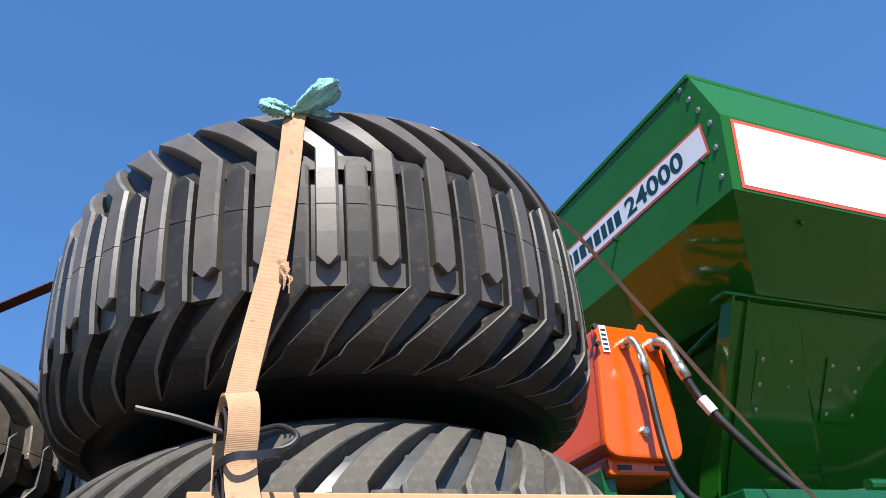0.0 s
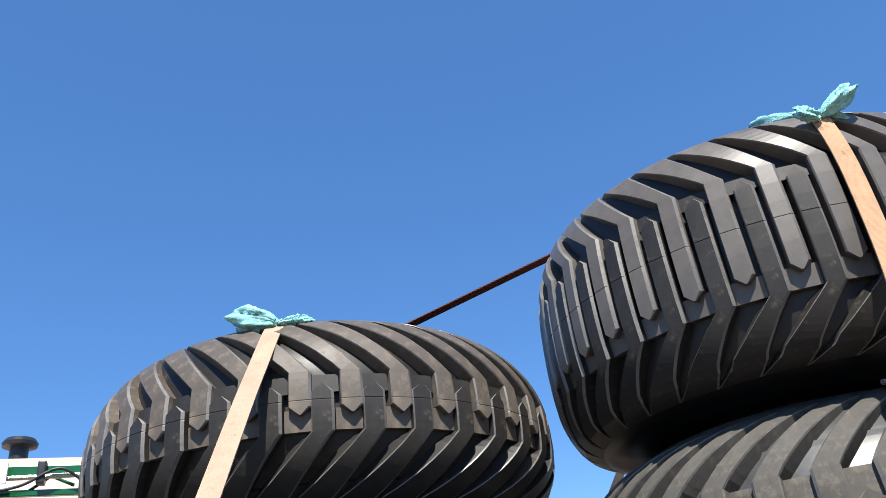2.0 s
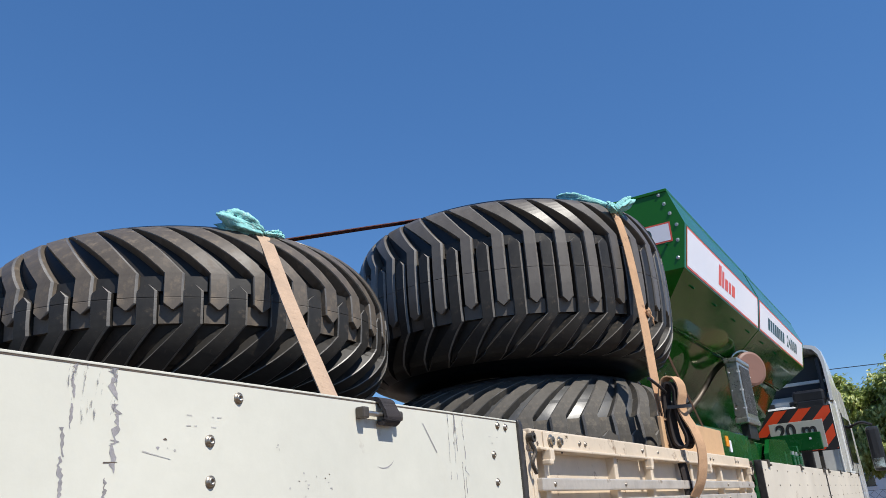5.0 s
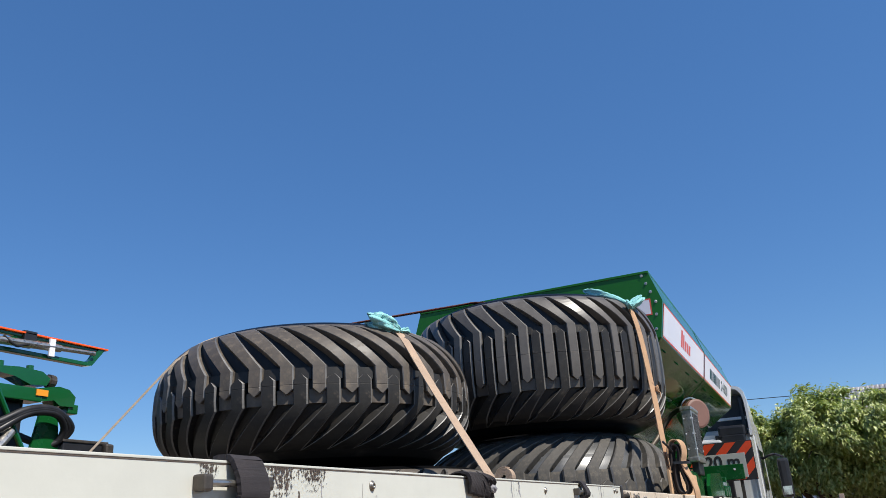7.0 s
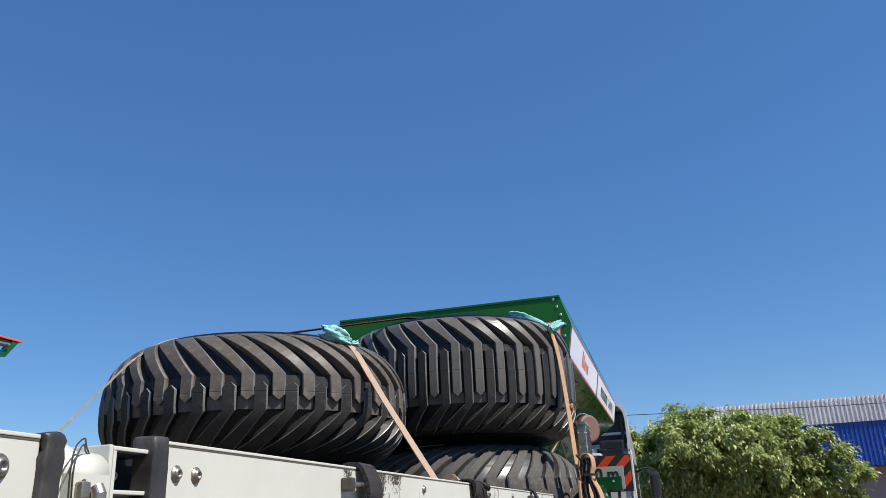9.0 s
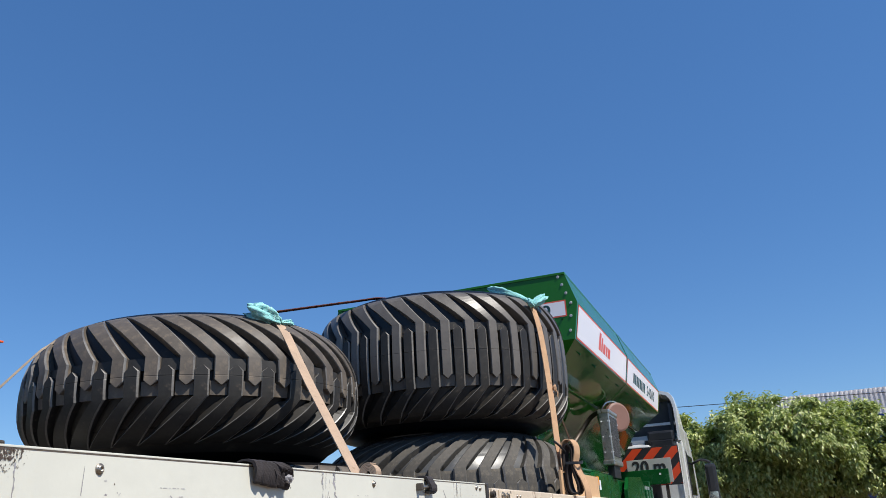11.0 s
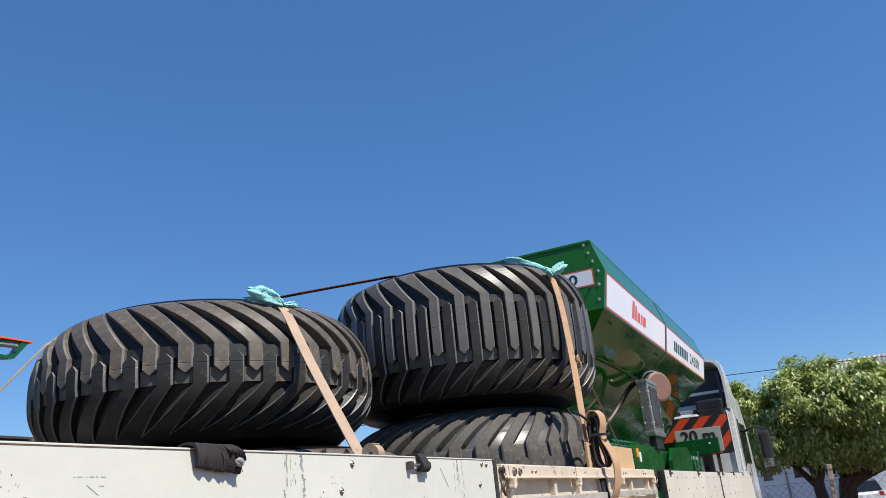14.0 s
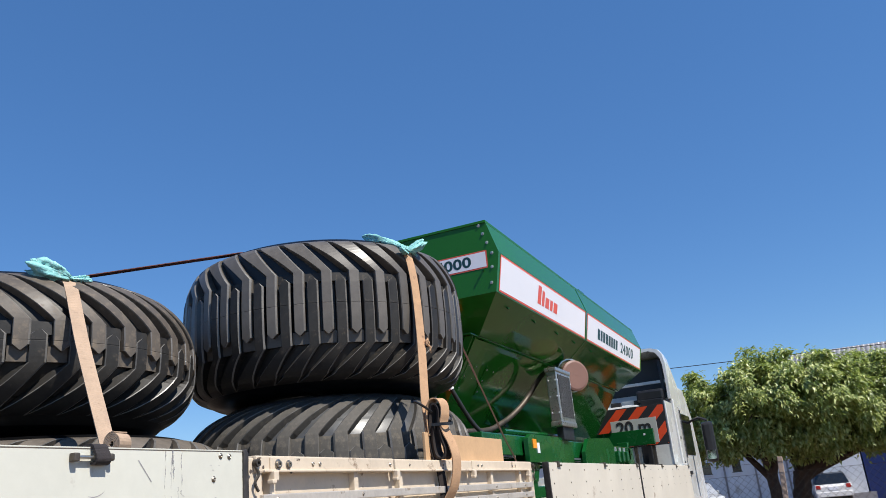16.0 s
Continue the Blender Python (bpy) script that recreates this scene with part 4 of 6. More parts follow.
    def decal(x0, x1, lab):
        g = None
        for inset, lift, mat, nm in ((0.0, 0.0025, label_red, "decal"), (0.016, 0.0035, label_white, "decal_field")):
            bm = bmx()
            c = [Vector((x, 0, 0)) + a + down * v + out * lift for x, v in ((x0 + inset, 0.012 + inset), (x1 - inset, 0.012 + inset), (x1 - inset, span - 0.012 - inset), (x0 + inset, span - 0.012 - inset))]
            bm.faces.new([bm.verts.new(p) for p in c])
            ob = put(nm, bm, mat, lab if nm == "decal" else "", parent=g)
            g = g or ob
        return g

    def face_pose(x, v, lift):
        o = Vector((x, 0, 0)) + a + down * v + out * lift
        m = Matrix.Identity(4)
        for i, c in enumerate((Vector((1, 0, 0)), -down, out)):
            m[0][i], m[1][i], m[2][i] = c
        return Matrix.Translation(o) @ m

    dA = decal(2.275, 5.035, "white decal with a red border")
    dB = decal(5.125, 8.21, "white decal with a red border")

    def shapes(bm, items, pose_m):
        for x, y, w, h, sk in items:
            vs = [bm.verts.new(pose_m @ Vector((px + sk * py, py, 0))) for px, py in ((x, y), (x + w, y), (x + w, y + h), (x, y + h))]
            bm.faces.new(vs)
        return bm

    logo = [(-0.325, -0.07, 0.10, 0.18, 0.1), (-0.195, -0.07, 0.075, 0.15, 0.1), (-0.085, -0.07, 0.115, 0.105, 0.1), (0.065, -0.07, 0.085, 0.105, 0.1), (0.185, -0.07, 0.125, 0.105, 0.1)]
    put("logo", shapes(bmx(), logo, face_pose(3.62, span / 2, 0.0048)), label_red, "red logo shape", parent=dA)

    def word_bars(widths, h, gap):
        x, out_l = 0.0, []
        for w in widths:
            out_l.append((x, -h / 2, w, h, 0.0))
            x += w + gap
        return out_l, x

    bars, ln = word_bars([0.11, 0.095, 0.11, 0.105, 0.11, 0.09, 0.095, 0.105], 0.13, 0.036)
    for item in bars:
        put("wordmark_bar", shapes(bmx(), [item], face_pose(5.62, span / 2 + 0.01, 0.0048)), label_dark, parent=dB)
    for k, ch in enumerate("24000"):
        bm = lettering(ch, 0.19, 0.0003)
        bmesh.ops.transform(bm, matrix=face_pose(7.28 + (k - 2) * 0.167, span / 2 + 0.01, 0.0048) @ Matrix.Diagonal((1.4, 1, 1, 1)), verts=bm.verts)
        put("digit", bm, label_dark, "dark digit", parent=dB)
    # end decal
    g = None
    for inset, lift, mat, nm in ((0.0, 0.0025, label_red, "decal"), (0.012, 0.0035, label_white, "decal_field")):
        bm = bmx()
        bm.faces.new([bm.verts.new((X0 - lift, y, z)) for y, z in ((0.297 + inset, 3.637 - inset), (2.62 - inset, 3.637 - inset), (2.62 - inset, 3.48 + inset), (0.297 + inset, 3.48 + inset))])
        ob = put(nm, bm, mat, "white decal with a red border" if g is None else "", parent=g)
        g = g or ob

    def end_pose(y, z):
        m = Matrix.Identity(4)
        for i, c in enumerate((Vector((0, -1, 0)), Vector((0, 0, 1)), Vector((-1, 0, 0)))):
            m[0][i], m[1][i], m[2][i] = c
        return Matrix.Translation((X0 - 0.0041, y, z)) @ m

    for k, ch in enumerate("24000"):
        bm = lettering(ch, 0.126, 0.0002)
        bmesh.ops.transform(bm, matrix=end_pose(0.66 - (k - 2) * 0.086, 3.556) @ Matrix.Diagonal((1.32, 1, 1, 1)), verts=bm.verts)
        put("digit", bm, label_dark, "dark digit", parent=g)
    bars, ln = word_bars([0.052, 0.043, 0.052, 0.05, 0.052, 0.04, 0.043, 0.048], 0.078, 0.016)
    for item in bars:
        put("wordmark_bar", shapes(bmx(), [item], end_pose(0.90 + ln, 3.556)), label_dark, parent=g)

    # funnel below the bin, its rear end set back between the side wings
    rows = []
    for x0, x1, y, z in ((2.72, 7.98, 0.60, 2.99), (2.74, 7.96, 0.63, 2.93), (3.05, 7.95, 1.02, 2.33), (3.10, 7.90, 1.12, 2.10)):
        rows.append([Vector((x0, y, z)), Vector((x1, y, z)), Vector((x1, 2 * YC - y, z)), Vector((x0, 2 * YC - y, z))])
    put("funnel", hull_rows(bmx(), rows), green)
    put("funnel_flange", boxed(2.36, 7.99, 0.57, 0.66, 2.974, 2.990, 0.004), green)
    put("funnel_flange", boxed(2.36, 7.99, 2 * YC - 0.66, 2 * YC - 0.545, 2.972, 2.992, 0.004), green)
    d2 = Vector((0, 0.39, -0.60)).normalized()
    n2 = Vector((0, d2.z, -d2.y))
    for flip in (1, -1):
        wing = []
        for w in (0.0, 0.008):
            wing.append([Vector((x, y, z)) + n2 * w for x, y, z in ((2.42, 0.61, 2.972), (2.80, 0.61, 2.972), (3.10, 1.02, 2.33), (3.12, 1.12, 2.10), (2.46, 1.12, 2.10), (2.44, 1.02, 2.33))])
        if flip < 0:
            wing = [[Vector((p.x, 2 * YC - p.y, p.z)) for p in r] for r in wing]
        put("funnel_wing", hull_rows(bmx(), wing), green)
    for x, h in ((2.40, 0.10), (2.50, 0.045)):
        put("rib", hull_rows(bmx(), [[Vector((x + k, y, z)) for y, z in ((0.60 - h * 0.3, 2.97), (0.64, 2.97), (1.04, 2.33), (1.14, 2.10), (1.12 - h, 2.10), (1.02 - h, 2.33))] for k in (0.0, 0.012)]), green)
    put("end_strut", tube(bmx(), [(2.44, 0.66, 2.93), (2.26, 1.30, 2.66)], 0.011, 8), green_frame)
    # bolted cover plates on the funnel wall
    for x in (2.60, 3.02):
        o = Vector((x, 0.63 + 0.13 * 0.65, 2.93 - 0.13)) + n2 * 0.002
        rows = [[o + Vector((u, 0, 0)) + d2 * v + n2 * w for u, v in ((0, 0), (0.24, 0), (0.24, 0.29), (0, 0.29))] for w in (-0.002, 0.006)]
        plate = put("cover_plate", hull_rows(bmx(), rows), green)
        for u in (0.035, 0.2):
            for v in (0.035, 0.145, 0.255):
                q = o + Vector((u, 0, 0)) + d2 * v + n2 * 0.006
                again(first, inv @ facing(q, n2) @ Matrix.Scale(0.7, 4), plate)
    # frame under the funnel
    for y in (0.42, 2 * YC - 0.56):
        put("frame_beam", boxed(2.0, 7.6, y, y + 0.14, 1.96, 2.13, 0.008), green_frame)
        put("frame_beam", boxed(2.0, 7.4, y + 0.02, y + 0.12, 1.60, 1.70, 0.008), green_frame)
        for x in (2.05, 3.1, 4.2, 5.3, 6.4, 7.3):
            put("frame_leg", boxed(x, x + 0.12, y, y + 0.14, 1.44, 1.97, 0.006), green_frame)
            bm = bmx()
            prism(bm, [(x - 0.16, 1.97), (x + 0.28, 1.97), (x + 0.12, 1.74), (x, 1.74)], y - 0.008, y - 0.001, "y")
            put("gusset", bm, green_frame)
    for x in (2.02, 3.4, 4.9, 6.2, 7.4):
        put("cross_beam", boxed(x, x + 0.12, 0.42, 2 * YC - 0.42, 1.98, 2.12, 0.008), green_frame)
    put("side_plate", prism(bmx(), [(2.9, 2.10), (3.0, 2.14), (4.1, 2.14), (4.3, 2.05), (4.3, 1.9), (2.9, 1.9)], 0.36, 0.40, "y"), green_frame)
    put("side_plate", prism(bmx(), [(4.7, 2.02), (4.9, 2.16), (5.9, 2.20), (6.1, 2.1), (6.1, 1.9), (4.7, 1.9)], 0.34, 0.38, "y"), green_frame)
    for x in (6.35, 6.6, 6.85):
        put("valve", boxed(x, x + 0.09, 0.34, 0.46, 1.92, 2.06, 0.015), green_frame)
        put("valve_cap", tube(bmx(), [(x + 0.045, 0.40, 2.05), (x + 0.045, 0.40, 2.11)], 0.022, 10), steel)
    # Black panels fill the gaps between plates, their shade put into colour.
    for x0, x1 in ((4.35, 4.65), (6.15, 6.3)):
        put("dark_bay", boxed(x0, x1, 0.58, 0.62, 1.72, 2.0, 0.01), black_plastic)
    put("guard_bar", tube(bmx(), [(2.7, 0.50, 2.17), (4.9, 0.50, 2.19)], 0.022, 10), green_frame)
    put("sticker", boxed(3.02, 3.12, 0.354, 0.359, 2.02, 2.1, 0), amber)
    put("sticker", boxed(3.13, 3.2, 0.354, 0.359, 1.98, 2.07, 0), label_white)
    put("cross_arm", boxed(8.42, 8.50, 0.24, 1.6, 2.19, 2.42, 0.008), green_frame, "flat green cross arm")
    put("arm_tag", boxed(8.417, 8.4195, 0.36, 0.39, 2.33, 2.36, 0), label_white)
    put("draw_bar", boxed(7.3, 8.45, 1.1, 1.3, 2.0, 2.2, 0.008), green_frame)
    put("draw_post", boxed(7.30, 7.40, 0.42, 0.56, 1.44, 2.2, 0.008), green_frame)
    # oil tank
    def rounded(corners, n=6):
        """A closed outline with each corner (x, z, radius) rounded."""
        pts = []
        for k, (x, z, r) in enumerate(corners):
            p = Vector((x, z))
            a = (Vector(corners[k - 1][:2]) - p).normalized()
            b = (Vector(corners[(k + 1) % len(corners)][:2]) - p).normalized()
            for q in range(n + 1):
                f = q / n
                pts.append(p + a * r * (1 - f) ** 2 + b * r * f ** 2)
        return pts

    def tank_ring(y, grow):
        return [Vector((v.x, y, v.y)) for v in rounded([(1.945 - grow, 2.962 + grow, 0.018), (2.282 + grow, 2.952 + grow, 0.018), (2.256 + grow, 2.375 - grow, 0.075), (1.87 - grow, 2.385 - grow, 0.075)])]

    tank = put("oil_tank", hull_rows(bmx(), [tank_ring(y, g) for y, g in ((0.930, -0.012), (0.932, -0.004), (0.938, 0.0), (0.962, 0.0), (0.966, -0.007), (1.35, -0.007))]), orange, "orange painted oil tank")
    put("tank_base", boxed(1.90, 2.235, 0.975, 1.33, 2.325, 2.40, 0.012), orange, parent=tank)
    for x in (1.94, 2.12):
        put("base_slot", boxed(x, x + 0.07, 0.972, 0.9765, 2.345, 2.365, 0.002), black_plastic, parent=tank)
    put("lifting_ear", prism(bmx(), [(2.17, 2.94), (2.26, 2.94), (2.235, 3.0), (2.215, 3.005)], 0.968, 0.978, "y"), orange, parent=tank)
    put("tank_cradle", boxed(1.88, 2.29, 0.92, 1.38, 2.12, 2.17, 0.006), green_frame)
    for x in (1.89, 2.22):
        put("tank_foot", boxed(x, x + 0.06, 1.02, 1.34, 2.17, 2.36, 0.006), green_frame)
    put("tank_cap", lathe(bmx(), [(0.002, 0.018), (0.016, 0.018), (0.016, 0.0), (0.022, 0.0), (0.022, -0.006)], 6, pose(2.07, 0.925, 2.49, 90, 0, 0)), steel, parent=tank)
    for z in (2.86, 2.94):
        put("clamp_bolt", lathe(bmx(), [(0.002, 0.014), (0.012, 0.014), (0.012, -0.006)], 10, pose(1.925, 0.92, z, 90, 0, 0)), dark_steel, parent=tank)
    put("warning_sticker", boxed(1.955, 1.99, 0.9235, 0.9275, 2.83, 2.955, 0), label_white, parent=tank)
    for i in range(5):
        put("sticker_bar", boxed(1.96, 1.984, 0.9215, 0.9232, 2.84 + i * 0.022, 2.848 + i * 0.022, 0), label_dark, parent=tank)
    # hoses
    for ctrl, r in (([(2.079, 0.84, 2.765), (2.078, 0.84, 2.675), (2.067, 0.83, 2.563), (2.059, 0.82, 2.444), (2.05, 0.80, 2.328), (2.062, 0.78, 2.238), (2.10, 0.76, 2.175), (2.2, 0.72, 2.12)], 0.0165), ([(2.25, 0.835, 2.76), (2.29, 0.81, 2.616), (2.31, 0.79, 2.559), (2.367, 0.75, 2.439), (2.453, 0.71, 2.305), (2.532, 0.66, 2.196), (2.60, 0.61, 2.14), (2.80, 0.56, 2.15)], 0.019)):
        put("hose", tube(bmx(), curve_points(ctrl, 6), r, 12), black_rubber, "black hydraulic hose", smooth=True)
    for ctrl, r in (([(2.066, 0.935, 2.87), (2.066, 0.885, 2.876), (2.072, 0.86, 2.855), (2.078, 0.845, 2.80), (2.079, 0.84, 2.755)], 0.0165), ([(2.217, 0.935, 2.876), (2.222, 0.885, 2.882), (2.24, 0.855, 2.85), (2.25, 0.84, 2.79), (2.256, 0.83, 2.746)], 0.023)):
        put("hose_elbow", tube(bmx(), curve_points(ctrl, 6), r, 12), steel, "bright steel elbow", smooth=True)
    put("hose_nut", lathe(bmx(), [(0.02, 0.0), (0.034, 0.0), (0.034, 0.03), (0.02, 0.03)], 6, pose(2.217, 0.93, 2.876, 90, 0, 0)), steel)
    put("hose_nut", lathe(bmx(), [(0.014, 0.0), (0.025, 0.0), (0.025, 0.025), (0.014, 0.025)], 6, pose(2.066, 0.93, 2.87, 90, 0, 0)), steel)
    put("hose_ferrule", tube(bmx(), [(2.252, 0.834, 2.762), (2.272, 0.822, 2.69)], 0.0265, 12), steel, smooth=True)
    put("hose_ferrule", tube(bmx(), [(2.079, 0.84, 2.79), (2.0785, 0.84, 2.70)], 0.020, 12), steel, smooth=True)
    put("hose_sleeve", tube(bmx(), [(2.298, 0.801, 2.595), (2.322, 0.780, 2.53)], 0.0245, 12), label_white, "white hose tag")
    # cooler beside the funnel
    cool = put("cooler", boxed(3.88, 4.39, 0.312, 0.42, 2.26, 2.80, 0.008), steel, "grey finned oil cooler")
    put("cooler_core", boxed(3.925, 4.345, 0.307, 0.3135, 2.34, 2.76, 0), core_black, parent=cool)
    put("cooler_tank", boxed(3.87, 4.40, 0.303, 0.43, 2.785, 2.83, 0.012), steel, parent=cool)
    put("cooler_tank", boxed(3.87, 4.40, 0.303, 0.43, 2.245, 2.30, 0.012), steel, parent=cool)
    for k in range(6):
        put("rivet", lathe(bmx(), [(0.008, 0.0), (0.007, 0.004), (0.002, 0.006)], 10, pose(3.8805, 0.33 + 0.07 * (k % 2), 2.38 + 0.16 * (k // 2), 0, -90, 0)), label_white, parent=cool)
        put("rivet", lathe(bmx(), [(0.008, 0.0), (0.007, 0.004), (0.002, 0.006)], 10, pose(3.902 + 0.466 * (k % 2), 0.3115, 2.38 + 0.16 * (k // 2), 90, 0, 0)), label_white, parent=cool)
    put("cooler_stand", boxed(3.95, 4.33, 0.33, 0.40, 2.12, 2.25, 0.006), black_plastic)
    put("fan_cover", lathe(bmx(), [(0.005, -0.02), (0.17, -0.02), (0.185, 0.0), (0.185, 0.05), (0.16, 0.06), (0.005, 0.06)], 32, pose(4.80, 0.38, 2.84, 90, 0, -40) @ Matrix.Scale(0.92, 4)), brown_disc, "round brown fan cover", smooth=False)
    put("fan_ring", lathe(bmx(), [(0.19, -0.03), (0.205, -0.03), (0.205, 0.05), (0.19, 0.05)], 32, pose(4.88, 0.45, 2.86, 90, 0, -40) @ Matrix.Scale(0.92, 4)), steel)
    put("cooler_pipe", tube(bmx(), curve_points([(2.85, 0.92, 2.22), (3.07, 0.90, 2.23), (3.42, 0.90, 2.26), (3.63, 0.86, 2.32), (3.81, 0.82, 2.39), (4.0, 0.75, 2.51), (4.11, 0.68, 2.63), (4.13, 0.58, 2.76), (4.08, 0.50, 2.81), (3.98, 0.425, 2.82)], 7), 0.027, 12), dark_steel, "dull grey corrugated pipe", smooth=True)
    return s


spreader()

# ---- rear marker boards ahead of the machine ----
mk = thing("marker_board", "orange and black striped long-vehicle marker board", "marker board", (8.72, 0.0, 1.44))
part("board", box(bmx(), 0.0, 0.012, 0.07, 1.20, 0.74, 1.35, 0.002), sign_black, mk)
for i in range(7):
    y = 0.02 + i * 0.32 - 0.8
    lo, hi = 0.755, 1.335
    poly = [(y, lo), (y + 0.165, lo), (y + 0.165 + 0.58, hi), (y + 0.58, hi)]
    # clipped to the board's width
    def clip(poly, v, keep):
        out = []
        for p, q in zip(poly, poly[1:] + poly[:1]):
            ip, iq = keep * (p[0] - v) >= 0, keep * (q[0] - v) >= 0
            if ip:
                out.append(p)
            if ip != iq:
                f = (v - p[0]) / (q[0] - p[0])
                out.append((v, p[1] + f * (q[1] - p[1])))
        return out
    poly = clip(poly, 0.055, 1)
    poly = clip(poly, 1.155, -1) if len(poly) > 2 else poly
    if len(poly) > 2:
        part("stripe", prism(bmx(), [(1.24 - p[0], p[1]) for p in poly], -0.003, 0.0, "x"), stripe_orange, mk)
for y in (0.3, 1.0):
    part("stand", box(bmx(), 0.012, 0.06, y, y + 0.05, 0.0, 1.3, 0.004), dark_steel, mk)
sg = thing("length_sign", "pale reflective length sign with black lettering", "sign", (8.60, 0.0, 1.44))
part("plate", box(bmx(), 0.0, 0.012, 0.20, 0.90, 0.78, 1.155, 0.003), sign_grey, sg)
bm = lettering("20 m", 0.26, 0.001)
bmesh.ops.transform(bm, matrix=Matrix.Translation((-0.003, 0.55, 1.025)) @ Matrix(((0, 0, -1, 0), (-1, 0, 0, 0), (0, 1, 0, 0), (0, 0, 0, 1))), verts=bm.verts)
part("lettering", bm, sign_black, sg)
part("stand", box(bmx(), 0.012, 0.05, 0.55, 0.6, 0.0, 1.1, 0.004), dark_steel, sg)


# ---- truck cab ----
def cab():
    c = thing("truck_cab", "white tractor unit with a roof air deflector and black mirror", "truck", (10.0, 0, 0))

    def put(nm, bm, mat, lab="", parent=None, smooth=False):
        bmesh.ops.transform(bm, matrix=Matrix.Translation((-10.0, 0, 0)), verts=bm.verts)
        return part(nm, bm, mat, parent or c, lab, smooth)

    sec = [(9.98, 1.15), (9.98, 3.02), (10.1, 3.1), (11.5, 3.12), (11.95, 2.75), (12.2, 2.0), (12.25, 1.0), (11.9, 0.75), (10.05, 0.75)]
    put("cab_shell", prism(bmx(), sec, 0.10, 2.50, "y"), white_cab)
    put("rear_panel", boxed(9.94, 9.985, 0.2, 2.4, 1.2, 2.95, 0.02), white_cab)
    for y in (0.55, 0.95, 1.5):
        put("rear_duct", boxed(9.86, 9.945, y, y + 0.18, 1.9, 3.0, 0.02), black_plastic)
    put("duct_box", boxed(9.78, 9.95, 0.22, 0.62, 2.75, 3.0, 0.03), black_plastic)
    put("side_fairing", boxed(9.06, 9.72, 0.09, 0.118, 1.2, 2.86, 0.01), white_cab, "white side fairing behind the cab")
    put("pillar", boxed(9.90, 10.02, 0.085, 0.15, 1.2, 2.95, 0.02), white_cab)
    # hollow roof deflector with a thick rounded rim, open behind
    def hoop(x, top, inset):
        half_w = [(0.10 + inset, 2.95), (0.095 + inset, 3.20), (0.10 + inset, top - 0.28), (0.125 + inset, top - 0.14), (0.19 + inset, top - 0.05), (0.30 + inset, top - 0.012), (0.7, top + 0.005 - inset)]
        pts = half_w + [(2.6 - y, z) for y, z in reversed(half_w)]
        return [Vector((x, y, z - (inset if z > 3.3 else 0))) for y, z in pts]

    rows = []
    for x, top in ((9.80, 3.84), (9.98, 3.86), (10.3, 3.80), (10.8, 3.50), (11.35, 3.12)):
        rows.append(hoop(x, top, 0.0) + hoop(x, top, 0.045)[::-1])
    put("deflector", hull_rows(bmx(), rows), white_cab, "white roof air deflector")
    # Dark panel across the deflector: the hollow's shade put into its colour.
    put("deflector_back", boxed(10.24, 10.26, 0.16, 2.44, 2.98, 3.70, 0), deflector_grey, "dark back panel with the hollow's shade in its colour")
    put("deflector_bar", boxed(9.92, 9.97, 0.16, 2.44, 3.24, 3.29, 0.01), white_cab)
    put("deflector_frame", boxed(9.90, 9.98, 0.18, 0.24, 2.98, 3.62, 0.02), deflector_grey)
    put("intake_box", boxed(9.78, 9.92, 0.20, 0.66, 2.95, 3.14, 0.04), black_plastic, "black air intake box")
    put("side_locker", boxed(9.55, 9.88, 0.62, 1.25, 2.72, 2.90, 0.03), white_cab)
    put("side_window", boxed(10.55, 11.6, 0.092, 0.104, 2.05, 2.75, 0.004), glass)
    put("window_trim", boxed(10.48, 10.55, 0.09, 0.106, 2.0, 2.8, 0.004), black_plastic)
    put("door_gap", boxed(10.40, 10.412, 0.094, 0.1, 1.1, 2.85, 0), black_plastic)
    put("door_handle", boxed(10.5, 10.66, 0.07, 0.1, 1.72, 1.78, 0.01), black_plastic)
    for z in (1.5, 1.9, 2.3):
        put("side_clip", boxed(10.06, 10.12, 0.085, 0.1, z, z + 0.04, 0.004), black_plastic)
    put("mirror_arm", tube(bmx(), curve_points([(11.3, 0.1, 2.62), (11.2, -0.1, 2.68), (11.15, -0.26, 2.62)], 5), 0.022, 8), black_plastic)
    mir = put("mirror", boxed(11.10, 11.22, -0.34, -0.14, 1.90, 2.60, 0.06), black_plastic, "tall black wing mirror")
    put("mirror_glass", boxed(11.094, 11.10, -0.315, -0.165, 1.95, 2.10, 0), mirror_glass, parent=mir)
    w = None
    for x in (8.2, 11.5):
        for y in (0.1, 2.2):
            m = pose(x - 10, y + 0.15, 0.52, 90, 0, 0)
            if w is None:
                w = part("wheel", lathe(bmx(), [(0.28, -0.15), (0.45, -0.15), (0.51, -0.11), (0.52, 0.0), (0.51, 0.11), (0.45, 0.15), (0.28, 0.15), (0.24, 0.03), (0.02, 0.03)], 32), black_rubber, c, smooth=True)
                w.matrix_basis = m
            else:
                again(w, m)
    for y in (0.8, 1.7):
        put("chassis_rail", boxed(7.6, 12.0, y, y + 0.1, 0.6, 0.85, 0.006), dark_steel)


cab()


# ---- straps ----
def strap(name, label, ctrl, side, width, mat, n=10, thick=0.005):
    pts = curve_points(ctrl, n)
    ob = part(name, ribbon(bmx(), pts, side, width, thick), mat)
    tagged(ob, label, "strap", group="load straps")
    return ob


